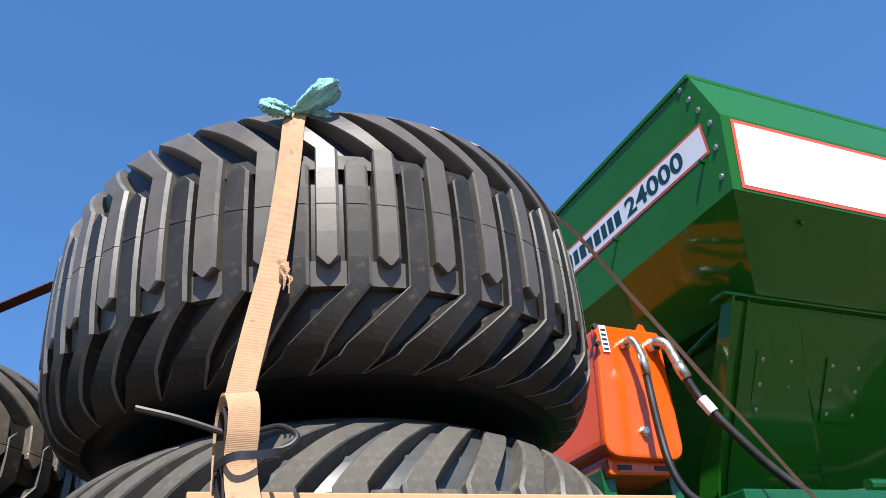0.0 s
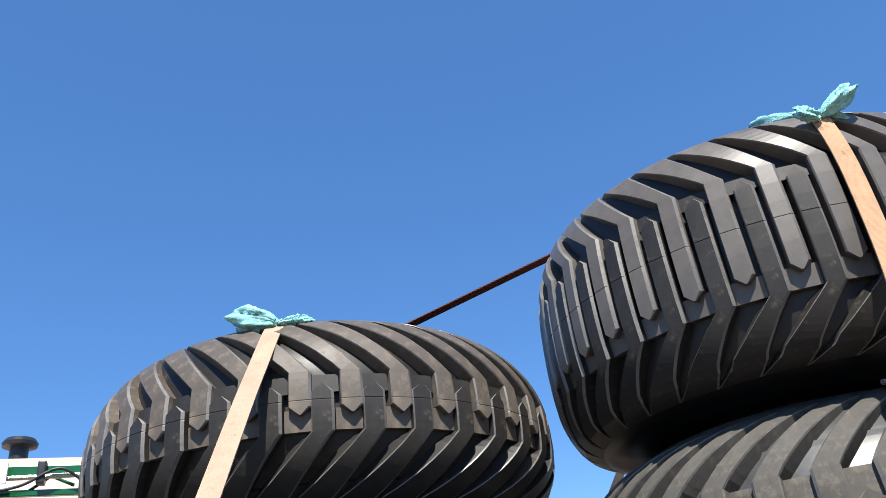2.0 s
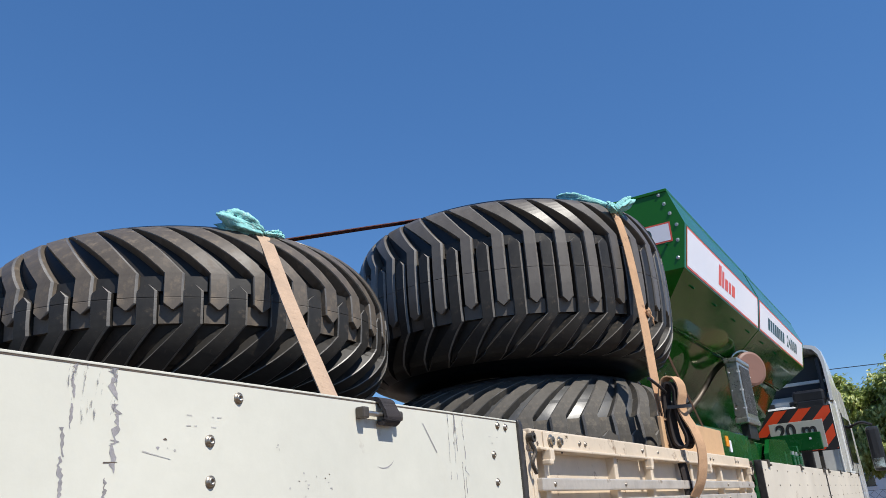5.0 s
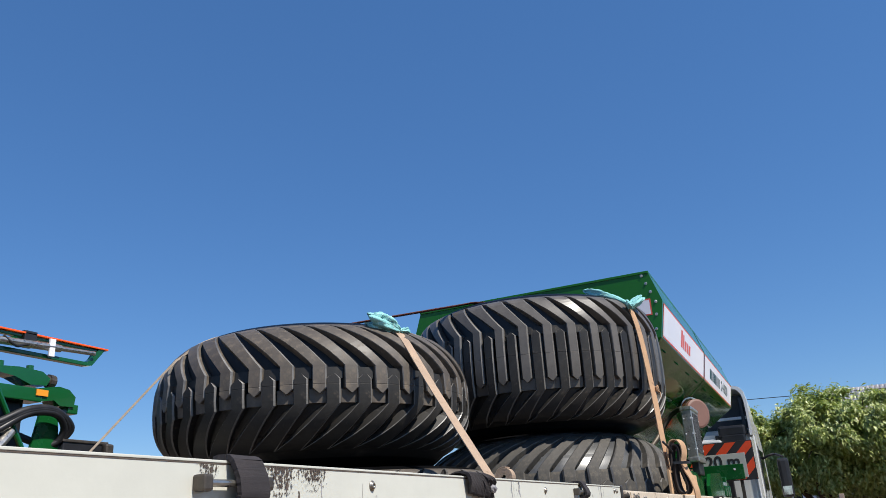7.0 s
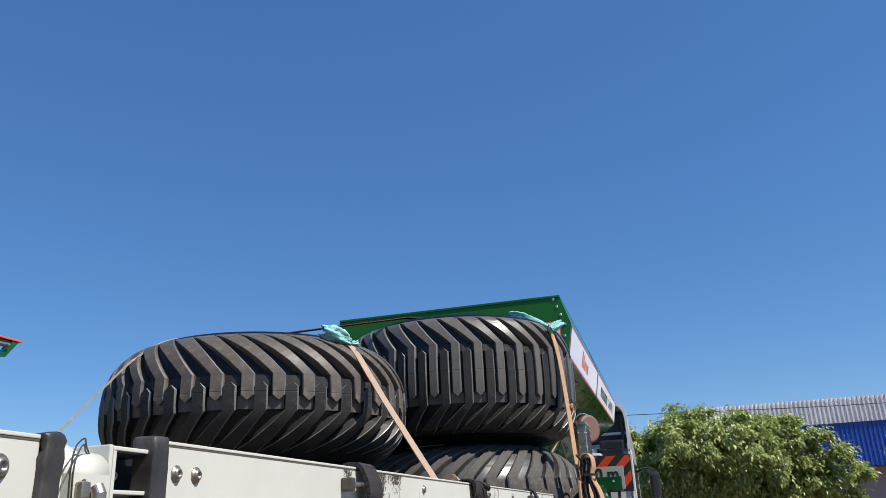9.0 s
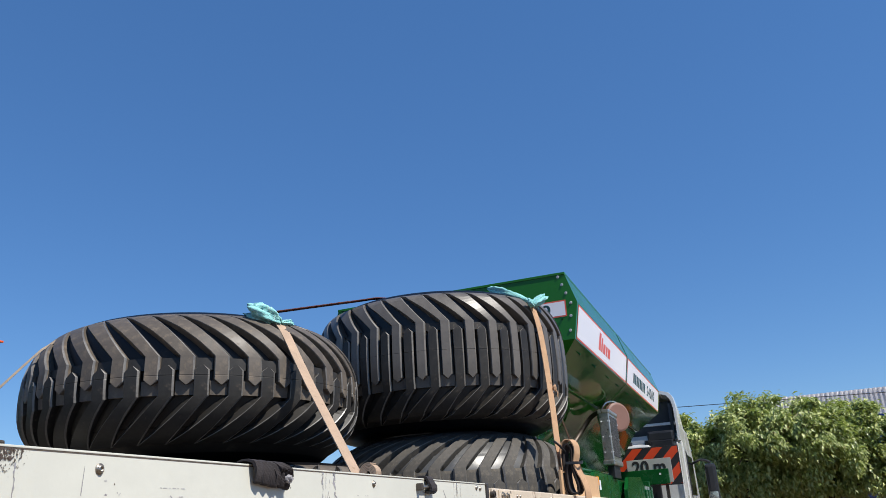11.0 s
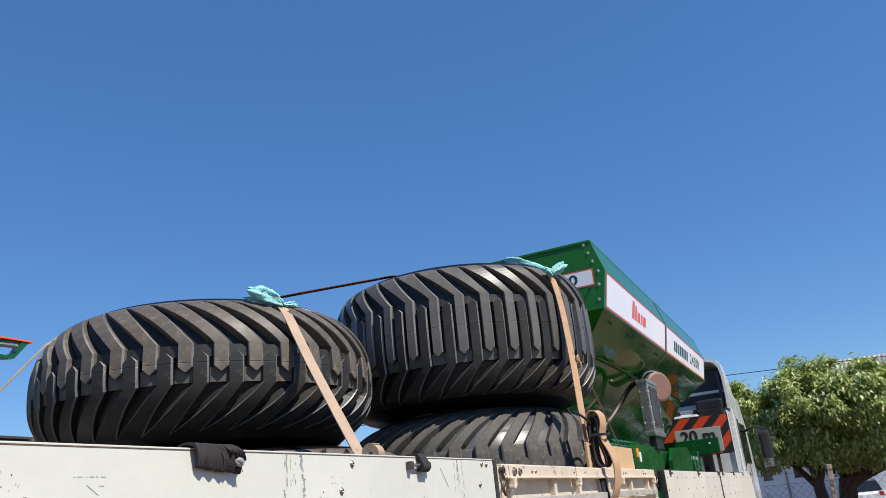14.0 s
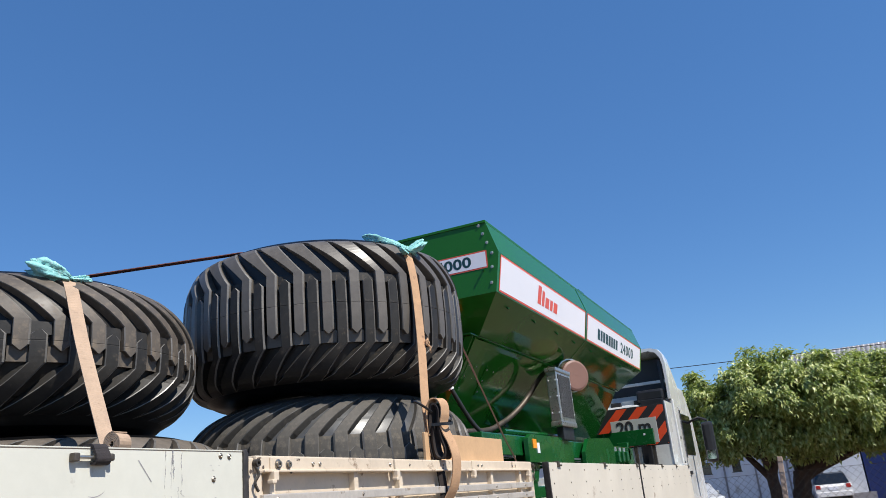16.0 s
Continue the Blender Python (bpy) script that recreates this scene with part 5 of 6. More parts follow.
s1 = strap("ratchet_strap", "tan woven ratchet strap hanging over the wide tyre", [(0.62, 0.62, 3.27), (0.52, 0.36, 3.245), (0.46, 0.205, 3.16), (0.436, 0.160, 3.08), (0.415, 0.125, 2.90), (0.375, 0.095, 2.60), (0.33, 0.075, 2.38), (0.295, 0.062, 2.20), (0.285, 0.05, 2.08), (0.28, 0.04, 1.92), (0.285, 0.036, 1.86)], (0.93, -0.34, 0), 0.062, strap_tan)
bm = bmx()
bmesh.ops.create_icosphere(bm, subdivisions=3, radius=0.016)
for v in bm.verts:
    v.co *= 1 + 0.5 * noise.noise(v.co * 110)
    v.co = Vector((v.co.x * 0.8, v.co.y * 0.7, v.co.z * 1.5)) + Vector((0.392, 0.062, 2.535))
for k in range(6):
    rr = random.Random(k)
    p = Vector((0.39 + 0.02 * (rr.random() - 0.5), 0.056, 2.52))
    tube(bm, curve_points([p, p + Vector((0.008 * rr.random(), -0.01, -0.015)), p + Vector((0.014 * (rr.random() - 0.4), -0.008, -0.03 - 0.025 * rr.random()))], 3), 0.0016, 5)
part("knot", bm, strap_tan, s1, "frayed knot")
roll = thing("strap_ratchet", "bundled tan strap end buckled over the ratchet on the gate", "strap", (0.28, 0.0, 1.86))


def spiral(turns, r0, r1, cx, cy, cz, n=60):
    return [(cx + (r0 + (r1 - r0) * i / n) * math.cos(2 * math.pi * turns * i / n), cy, cz + (r0 + (r1 - r0) * i / n) * math.sin(2 * math.pi * turns * i / n)) for i in range(n + 1)]


off = Vector((-0.28, 0, -1.86))
OUT, ACROSS = Vector((0.15, -0.98, 0)), (0.93, -0.36, 0)


def out_pts(ctrl):
    """Points out from the strap by o metres at the height z."""
    return [Vector((0.272, 0.035, 0)) + OUT * o + Vector((0, 0, z)) + off for o, z in ctrl]


part("folded_end", ribbon(bmx(), curve_points(out_pts([(0.012, 1.99), (0.006, 2.08), (0.012, 2.14), (0.035, 2.178), (0.068, 2.18), (0.092, 2.15), (0.094, 2.10), (0.082, 2.05), (0.092, 2.0), (0.118, 1.94), (0.135, 1.87), (0.132, 1.79), (0.11, 1.71), (0.07, 1.645)]), 6), ACROSS, 0.062, 0.007), strap_tan, roll)
part("inner_fold", ribbon(bmx(), curve_points(out_pts([(0.012, 2.0), (0.02, 2.09), (0.034, 2.145), (0.055, 2.15), (0.072, 2.12), (0.066, 2.05), (0.076, 1.98), (0.094, 1.91), (0.085, 1.87), (0.055, 1.868), (0.035, 1.90), (0.03, 1.98), (0.042, 2.05)]), 6), ACROSS, 0.058, 0.013), strap_dark, roll, "dark inner folds")
part("tail", ribbon(bmx(), curve_points(out_pts([(0.004, 2.03), (0.008, 1.95), (0.02, 1.88), (0.04, 1.80), (0.05, 1.70), (0.05, 1.645)]), 6), ACROSS, 0.054, 0.008), strap_dark, roll)
part("tail", ribbon(bmx(), curve_points(out_pts([(-0.006, 2.03), (0.0, 1.95), (0.01, 1.88)]), 6), ACROSS, 0.056, 0.006), strap_brown, roll)
part("band", ribbon(bmx(), [Vector(p) + off for p in curve_points([(0.245, 0.01, 2.045), (0.262, -0.072, 2.042), (0.31, -0.082, 2.045), (0.355, -0.06, 2.057), (0.345, 0.02, 2.07)], 6)], (0, 0, 1), 0.016, 0.004), black_plastic, roll, "dark tie round the bundle")
part("hook", tube(bmx(), [Vector(p) + off for p in curve_points([(0.29, -0.02, 1.67), (0.30, -0.034, 1.64), (0.315, -0.034, 1.60), (0.30, -0.02, 1.57)], 5)], 0.012, 8), steel, roll)
part("ratchet_handle", tube(bmx(), [Vector(p) + off for p in curve_points([(0.09, 0.03, 2.165), (0.17, 0.02, 2.145), (0.26, 0.01, 2.115)], 5)], 0.007, 8), black_plastic, roll)
part("tie_loop", tube(bmx(), [Vector(p) + off for p in curve_points([(0.345, -0.04, 2.065), (0.38, -0.05, 2.075), (0.395, -0.04, 2.10), (0.37, 0.0, 2.13), (0.32, 0.03, 2.125)], 5)], 0.006, 8), black_plastic, roll)

s2 = strap("ratchet_strap", "pale tan woven strap running down from the narrower tyre", [(-1.0, 1.62, 2.865), (-1.12, 1.34, 2.85), (-1.18, 1.21, 2.81), (-1.21, 1.12, 2.75), (-1.27, 0.995, 2.57), (-1.325, 0.88, 2.4), (-1.415, 0.67, 2.1), (-1.475, 0.53, 1.9), (-1.565, 0.33, 1.6), (-1.585, 0.28, 1.5)], (0.95, -0.3, 0), 0.062, strap_pale)
part("coiled_end", ribbon(bmx(), [Vector((-1.493, 0.48 + q[0], q[2])) for q in spiral(5.3, 0.009, 0.043, 0.0, 0.42, 1.948, 110)], (1, 0.1, 0), 0.062, 0.0048), strap_pale, s2, "coiled strap end")
strap("load_strap", "dark red-brown strap stretched between the tyre stacks", [(-1.0, 2.07, 2.93), (-0.9, 2.02, 2.97), (0.0, 1.355, 3.232), (0.22, 1.2, 3.285), (0.6, 0.98, 3.297), (1.1, 0.72, 3.292), (1.40, 0.54, 3.235), (1.50, 0.47, 3.15)], (0.604, 0.794, -0.05), 0.05, strap_red)
strap("load_strap", "dark strap running down from the wide tyre to the trailer", [(1.50, 0.47, 3.15), (1.576, 0.45, 3.06), (1.735, 0.427, 2.818), (1.86, 0.39, 2.60), (1.933, 0.37, 2.47)], (0.75, -0.66, 0), 0.015, strap_dull)
strap("load_strap", "thin twisted brown strap end running to the trailer", [(1.928, 0.371, 2.48), (2.05, 0.335, 2.27), (2.167, 0.30, 2.068), (2.29, 0.265, 1.87), (2.35, 0.25, 1.6)], (0.75, -0.66, 0), 0.012, strap_dull, thick=0.006)
strap("load_strap", "dark strap running down behind the wide tyre", [(1.10, 2.90, 2.70), (0.86, 2.82, 2.40), (0.46, 2.67, 1.90), (0.30, 2.62, 1.70)], (0.9, -0.4, -0.2), 0.05, strap_dark)
strap("load_strap", "weathered tan strap from the narrower tyre to the deck", [(-0.95, 2.04, 2.945), (-1.2, 2.08, 2.90), (-1.45, 2.13, 2.865), (-1.60, 2.18, 2.80), (-1.69, 2.235, 2.715), (-1.74, 2.275, 2.65), (-1.95, 2.47, 2.30), (-2.193, 2.66, 1.91), (-2.34, 2.66, 1.66), (-2.42, 2.62, 1.42)], (-0.52, 0.53, 0.59), 0.011, strap_grey)


# ---- cloths ----
def cloth(name, label, lobes, seed):
    """A bunched cloth: pleated lobes gathered at the strap."""
    c = thing(name, label, "cloth", lobes[0][0])
    rnd = random.Random(seed)
    o = Vector(lobes[0][0])
    for base, tip, r0, r1, flat, up in lobes:
        base, tip = Vector(base), Vector(tip)
        d = (tip - base).normalized()
        upv = Vector(up).normalized()
        side = d.cross(upv).normalized()
        upv = side.cross(d)
        n, k = 14, 40
        ph = [rnd.uniform(0, 6.28) for _ in range(5)]
        rows = []
        for i in range(n + 1):
            f = i / n
            p = base.lerp(tip, f)
            r = r0 + (r1 - r0) * f ** 0.7
            close = math.sin(math.pi * min(1.0, 0.12 + f * 0.80)) ** 0.5
            row = []
            for j in range(k):
                a = 2 * math.pi * j / k
                pl = 1 + 0.16 * math.sin(5 * a + ph[0] + 2 * f) + 0.10 * math.sin(9 * a + ph[1] - 3 * f) + 0.06 * math.sin(17 * a + ph[2])
                q = r * pl * close
                drag = 0.25 * r1 * math.sin(3 * a + ph[3]) * f
                row.append(p + side * (math.cos(a) * q) + upv * (math.sin(a) * q * flat) + d * drag - o + Vector((rnd.uniform(-1, 1), rnd.uniform(-1, 1), rnd.uniform(-1, 1))) * 0.0035)
            rows.append(row)
        part("fold", hull_rows(bmx(), rows), teal_cloth, c, smooth=True)
    return c


cloth("protective_cloth", "bunched teal mesh cloth under the strap on the wide tyre", [((0.44, 0.165, 3.13), (0.545, 0.105, 3.205), 0.016, 0.05, 0.75, (0, 0, 1)), ((0.45, 0.18, 3.15), (0.50, 0.47, 3.28), 0.03, 0.11, 0.5, (0.2, 0, 1)), ((0.46, 0.19, 3.17), (0.575, 0.175, 3.125), 0.02, 0.045, 0.6, (0.3, -0.8, 0.5)), ((0.43, 0.16, 3.12), (0.345, 0.165, 3.135), 0.016, 0.036, 0.7, (0, -1, 0.5))], 3)
cloth("protective_cloth", "bunched teal mesh cloth under the strap on the narrower tyre", [((-1.195, 1.14, 2.79), (-1.315, 1.26, 2.852), 0.025, 0.085, 0.75, (0, 0, 1)), ((-1.19, 1.14, 2.79), (-1.075, 1.165, 2.81), 0.016, 0.042, 0.6, (0, 0, 1)), ((-1.195, 1.15, 2.79), (-1.16, 1.32, 2.85), 0.018, 0.062, 0.5, (0, 0, 1))], 8)

cb = part("cardboard_sheet", box(bmx(), 0.20, 1.38, 0.035, 0.052, 1.437, 2.006, 0.003), cardboard)
part("bent_flap", box(bmx(), 1.365, 1.38, 0.052, 0.2, 1.437, 2.006, 0.003), cardboard, cb)
tagged(cb, "tan cardboard sheet standing behind the gate", "cardboard")


# ---- sprayer parked beyond the trailer ----
def sprayer():
    s = thing("boom_sprayer", "green field sprayer with folded boom and brown tank", "sprayer", (-3.0, 5.4, 0))
    inv = Matrix.Translation((3.0, -5.4, 0))

    def put(nm, bm, mat, lab="", parent=None, smooth=False):
        bmesh.ops.transform(bm, matrix=inv, verts=bm.verts)
        return part(nm, bm, mat, parent or s, lab, smooth)

    # boom: upper and lower chords, end plate, braces, orange edge
    boom = put("boom", boxed(-1.6, -0.05, 4.86, 4.93, 3.29, 3.325, 0.006), green_frame)
    put("boom_chord", boxed(-1.6, 0.05, 4.87, 4.92, 3.43, 3.455, 0.005), green_frame, parent=boom)
    put("boom_end", prism(bmx(), [(-0.06, 3.29), (0.0, 3.30), (0.13, 3.46), (0.06, 3.46), (0.0, 3.36), (-0.05, 3.33)], 4.86, 4.93, "y"), green_frame, parent=boom)
    put("boom_edge", boxed(-1.6, 0.16, 4.85, 4.94, 3.458, 3.474, 0.004), orange, "orange edge strip", parent=boom)
    put("cylinder_rod", tube(bmx(), [(-1.6, 4.84, 3.33), (0.0, 4.84, 3.405)], 0.02, 10), steel, parent=boom)
    put("cylinder", tube(bmx(), [(-1.55, 4.84, 3.332), (-0.36, 4.84, 3.388)], 0.032, 10), steel, parent=boom)
    for x in (-0.46, -1.3):
        put("bracket_plate", boxed(x - 0.025, x + 0.03, 4.81, 4.83, 3.30, 3.45, 0.004), label_white, parent=boom)
    for x in (-0.7, -1.5):
        put("valve_block", boxed(x, x + 0.12, 4.85, 4.94, 3.36, 3.49, 0.01), black_plastic, parent=boom)
        put("brace", tube(bmx(), [(x - 0.35, 4.89, 3.31), (x, 4.89, 3.44)], 0.014, 8), green_frame, parent=boom)
        put("hose", tube(bmx(), curve_points([(x - 0.2, 4.83, 3.40), (x - 0.1, 4.8, 3.33), (x, 4.82, 3.36), (x + 0.25, 4.83, 3.40)], 5), 0.012, 8), black_rubber, parent=boom)
    # rear boom section, lower, with its rod, plates and hoses
    rear = put("boom", boxed(-4.8, -1.68, 4.87, 4.93, 3.27, 3.345, 0.008), green_frame)
    put("cylinder_rod", tube(bmx(), [(-4.7, 4.84, 3.19), (-1.7, 4.84, 3.273)], 0.018, 10), steel, parent=rear)
    put("boom_chord", boxed(-4.8, -1.66, 4.88, 4.93, 3.13, 3.175, 0.006), green_frame, parent=rear)
    for x in (-2.125, -2.66, -3.4):
        put("bracket_plate", boxed(x - 0.03, x + 0.03, 4.79, 4.81, 3.20, 3.36, 0.004), label_white, parent=rear)
    for x in (-2.42, -3.05, -3.8):
        put("clamp", boxed(x - 0.025, x + 0.03, 4.80, 4.9, 3.20, 3.36, 0.01), black_plastic, parent=rear)
        put("brace", tube(bmx(), [(x - 0.1, 4.9, 3.15), (x + 0.06, 4.9, 3.27), (x + 0.22, 4.9, 3.20)], 0.012, 8), green_frame, parent=rear)
        put("hose", tube(bmx(), curve_points([(x - 0.3, 4.83, 3.15), (x - 0.1, 4.8, 3.19), (x + 0.12, 4.8, 3.3), (x + 0.3, 4.83, 3.2)], 5), 0.011, 8), black_rubber, parent=rear)
    put("hinge_block", prism(bmx(), [(-0.95, 3.16), (-0.72, 3.18), (-0.50, 3.17), (-0.42, 3.12), (-0.45, 3.06), (-0.6, 3.05), (-0.75, 3.10), (-0.95, 3.12)], 4.84, 4.98, "y"), green_frame)
    put("hinge_pin", tube(bmx(), [(-0.50, 4.9, 3.12), (-0.36, 4.9, 3.11)], 0.045, 12), dark_steel)
    put("hinge_cap", tube(bmx(), [(-0.40, 4.9, 3.114), (-0.35, 4.9, 3.110)], 0.058, 12), dark_steel)
    for x in (-0.85, -0.58):
        put("hinge_bolt", tube(bmx(), [(x, 4.9, 3.15), (x, 4.9, 3.215)], 0.03, 10), green_frame)
    beam = put("main_beam", boxed(-4.8, -0.48, 4.84, 5.0, 2.92, 3.03, 0.01), green_frame)
    put("beam_nose", prism(bmx(), [(-0.5, 2.925), (-0.36, 2.95), (-0.30, 2.91), (-0.16, 2.915), (-0.15, 3.0), (-0.22, 3.055), (-0.32, 3.07), (-0.5, 3.036)], 4.845, 4.995, "y"), green_frame, parent=beam)
    put("beam_lug", boxed(-0.2, -0.1, 4.86, 4.98, 2.86, 2.94, 0.01), green_frame, parent=beam)
    put("reflector", boxed(-0.545, -0.435, 4.830, 4.838, 2.97, 3.02, 0), amber, parent=beam)
    for a, b in (((-0.88, 4.85, 2.98), (-0.52, 4.85, 2.40)), ((-0.9, 4.85, 2.99), (-1.25, 4.85, 2.40)), ((-2.5, 4.85, 2.98), (-2.2, 4.85, 2.3))):
        put("stay_bar", tube(bmx(), [a, b], 0.024, 8), green_frame)
    put("stand_plate", prism(bmx(), [(-0.42, 2.9), (-0.27, 2.9), (-0.22, 2.5), (-0.5, 2.5)], 4.9, 4.93, "y"), green_frame)
    for i, (r, dz) in enumerate(((0.30, 0.0), (0.25, 0.03), (0.33, -0.04))):
        put("hose_loop", tube(bmx(), curve_points([(-1.4, 4.86 + i * 0.03, 2.55 + dz), (-0.95, 4.8, 2.66 + dz), (-0.65, 4.78, 2.82 + dz * 0.5), (-0.38, 4.80, 2.85 + dz * 0.4), (-0.20 + dz, 4.84, 2.74), (-0.25, 4.9, 2.62), (-0.35, 4.95, 2.6), (-0.6, 4.95, 2.66)], 7), 0.03, 10), black_rubber, smooth=True)
    put("spiral_hose", tube(bmx(), curve_points([(-1.0, 4.78, 2.40), (-0.85, 4.78, 2.55), (-0.75, 4.8, 2.66)], 6), 0.035, 10), steel)
    put("toolbox", boxed(-0.22, 0.24, 4.86, 5.2, 2.45, 2.645, 0.015), black_plastic, "black toolbox")
    put("toolbox_edge", boxed(-0.23, 0.25, 4.85, 5.21, 2.625, 2.65, 0.006), dark_steel)
    put("lamp", boxed(0.18, 0.27, 4.8, 4.86, 2.48, 2.63, 0.02), dark_steel)
    put("control_box", boxed(-1.1, -0.55, 4.95, 5.4, 2.35, 2.95, 0.04), black_plastic)
    # tank and vent
    rows = []
    for x, w in ((-4.9, 0.60), (-4.78, 0.72), (-2.0, 0.72), (-1.86, 0.60)):
        rows.append([Vector((x, 5.9 + w * math.cos(2 * math.pi * j / 20), 2.955 + w * max(-0.85, min(0.90, math.sin(2 * math.pi * j / 20) * 1.05)))) for j in range(20)])
    put("tank", hull_rows(bmx(), rows), tank_skin, "pale brown plastic tank", smooth=False)
    put("vent", lathe(bmx(), [(0.075, -0.1), (0.075, 0.09), (0.14, 0.10), (0.145, 0.13), (0.12, 0.165), (0.05, 0.185), (0.003, 0.188)], 28, pose(-2.72, 5.6, 3.60) @ Matrix.Scale(0.93, 4)), black_plastic, "black mushroom vent", smooth=False)
    # chassis and wheels
    for y in (5.2, 6.4):
        put("chassis_beam", boxed(-5.2, 0.2, y, y + 0.14, 2.1, 2.35, 0.01), green_frame)
        for x in (-4.6, -1.0):
            put("leg", boxed(x, x + 0.16, y, y + 0.14, 0.7, 2.15, 0.01), green_frame)
    w = None
    for x in (-4.5, -0.9):
        for y in (5.15, 6.45):
            m = pose(x + 3.0, y + 0.1 - 5.4, 0.95, 90, 0, 0)
            if w is None:
                w = part("wheel", lathe(bmx(), [(0.55, -0.17), (0.82, -0.17), (0.93, -0.12), (0.95, 0.0), (0.93, 0.12), (0.82, 0.17), (0.55, 0.17), (0.5, 0.03), (0.02, 0.03)], 36), black_rubber, s, smooth=True)
                w.matrix_basis = m
            else:
                again(w, m)


sprayer()


# ---- trees ----
def tree(label, at, lobes, trunk_r, seed, leaves, size=0.10, lean=(0, 0), fork=1.6):
    """A tapered, forking trunk and a crown of many small drooping leaves set in clumps with gaps."""
    rnd = random.Random(seed)
    t = thing("tree", label, "tree", at)
    bm = bmx()
    top = Vector((lean[0], lean[1], fork))

    def limb(ctrl, r0, r1, n=8):
        pts = curve_points(ctrl, 5)
        m = len(pts)
        rows = []
        for i, p in enumerate(pts):
            r = r0 + (r1 - r0) * i / (m - 1)
            if i == 0 and r0 > 0.1:
                r *= 1.35
            d = (pts[min(i + 1, m - 1)] - pts[max(i - 1, 0)]).normalized()
            u = d.cross(Vector((0.31, 0.95, 0.05))).normalized()
            v = d.cross(u)
            rows.append([p + (u * math.cos(2 * math.pi * j / n) + v * math.sin(2 * math.pi * j / n)) * r * (1 + 0.12 * math.sin(3 * j + i)) for j in range(n)])
        hull_rows(bm, rows)

    limb([(0, 0, 0), top * 0.35 + Vector((0.03, -0.02, 0)), top * 0.7, top], trunk_r, trunk_r * 0.8, 12)
    for c, r in lobes:
        c = Vector(c)
        mid = top.lerp(c, 0.5) + Vector((rnd.uniform(-0.15, 0.15), rnd.uniform(-0.15, 0.15), -0.1))
        limb([top - Vector((0, 0, 0.15)), mid, c], trunk_r * 0.5, 0.03)
        for _ in range(4):
            d = Vector((rnd.gauss(0, 1), rnd.gauss(0, 1), rnd.gauss(0.2, 0.8))).normalized()
            limb([mid.lerp(c, 0.6), c + d * r[0] * 0.35, c + Vector((d.x * r[0], d.y * r[0], d.z * r[1])) * 0.8], 0.03, 0.008, 6)
    part("trunk", bm, bark, t, "brown bark trunk and limbs")
    verts, faces = [], []
    total = sum(r[0] ** 2 for _, r in lobes)
    for c, r in lobes:
        c = Vector(c)
        clumps = max(10, int(420 * r[0] ** 2 / total))
        for _ in range(clumps):
            d = Vector((rnd.gauss(0, 1), rnd.gauss(0, 1), rnd.gauss(0.15, 0.9))).normalized()
            q = rnd.uniform(0.25, 0.95) if rnd.random() < 0.42 else rnd.uniform(0.86, 1.05)
            if d.z < -0.35:
                q *= 0.9
            cc = c + Vector((d.x * r[0], d.y * r[0], d.z * r[1])) * q
            cr = rnd.uniform(0.15, 0.27)
            for _ in range(int(leaves / 420)):
                e = Vector((rnd.gauss(0, 0.5), rnd.gauss(0, 0.5), rnd.gauss(0, 0.42))) * cr
                p = cc + e
                nrm = (d * 0.55 + Vector((rnd.gauss(0, 0.42), rnd.gauss(0, 0.42), 0.62 + rnd.gauss(0, 0.35)))).normalized()
                fall = Vector((d.x * 0.5 + rnd.gauss(0, 0.5), d.y * 0.5 + rnd.gauss(0, 0.5), -0.8))
                out = (fall - nrm * fall.dot(nrm)).normalized()
                side = out.cross(nrm)
                ln = size * rnd.uniform(0.7, 1.35)
                w = ln * rnd.uniform(0.17, 0.24)
                b = len(verts)
                verts.extend([p, p + out * ln * 0.45 + side * w + nrm * w * 0.35, p + out * ln - nrm * ln * 0.12, p + out * ln * 0.45 - side * w + nrm * w * 0.35, p + out * ln * 0.5])
                faces.extend([(b, b + 1, b + 4), (b + 1, b + 2, b + 4), (b + 2, b + 3, b + 4), (b + 3, b, b + 4)])
    me = bpy.data.meshes.new("crown")
    me.from_pydata([tuple(v) for v in verts], [], faces)
    me.materials.append(leaf_green)
    o = new("crown", me)
    o.parent = t
    tagged(o, "dense crown of drooping green leaves", kind="stuff")
    return t


tree("bushy street tree with a clipped leafy green crown and brown trunk", (17.4, -0.95, 0), [((0.0, 1.3, 3.25), (1.2, 1.0)), ((0.5, -0.2, 3.45), (1.3, 1.2)), ((-0.6, 0.1, 3.2), (1.25, 1.0)), ((-0.3, -0.9, 3.3), (1.25, 1.2)), ((0.2, 1.0, 2.66), (1.3, 0.72)), ((-0.2, -0.3, 2.66), (1.25, 0.7))], 0.16, 21, 70000, 0.128, (0.0, 0.12))
tree("wide bushy green street tree with some dry leaves", (18.4, -1.25, 0), [((0.0, -1.1, 3.3), (1.4, 1.25)), ((0.4, -2.2, 3.25), (1.3, 1.1)), ((-0.5, -1.8, 3.05), (1.3, 1.0)), ((-0.2, -2.9, 3.2), (0.8, 0.8)), ((0.3, 0.2, 3.4), (1.2, 1.1)), ((-0.4, -0.6, 2.58), (1.35, 0.72)), ((0.0, -2.2, 2.55), (1.35, 0.72)), ((0.1, -3.3, 2.6), (1.15, 0.8))], 0.24, 22, 76000, 0.128, (0.0, -0.25))
tree("small green street tree beside the blue shed", (20.5, -8.3, 0), [((0, 0.6, 3.0), (0.9, 0.8)), ((0.3, -0.5, 3.3), (1.1, 1.0))], 0.12, 23, 12000, 0.12)
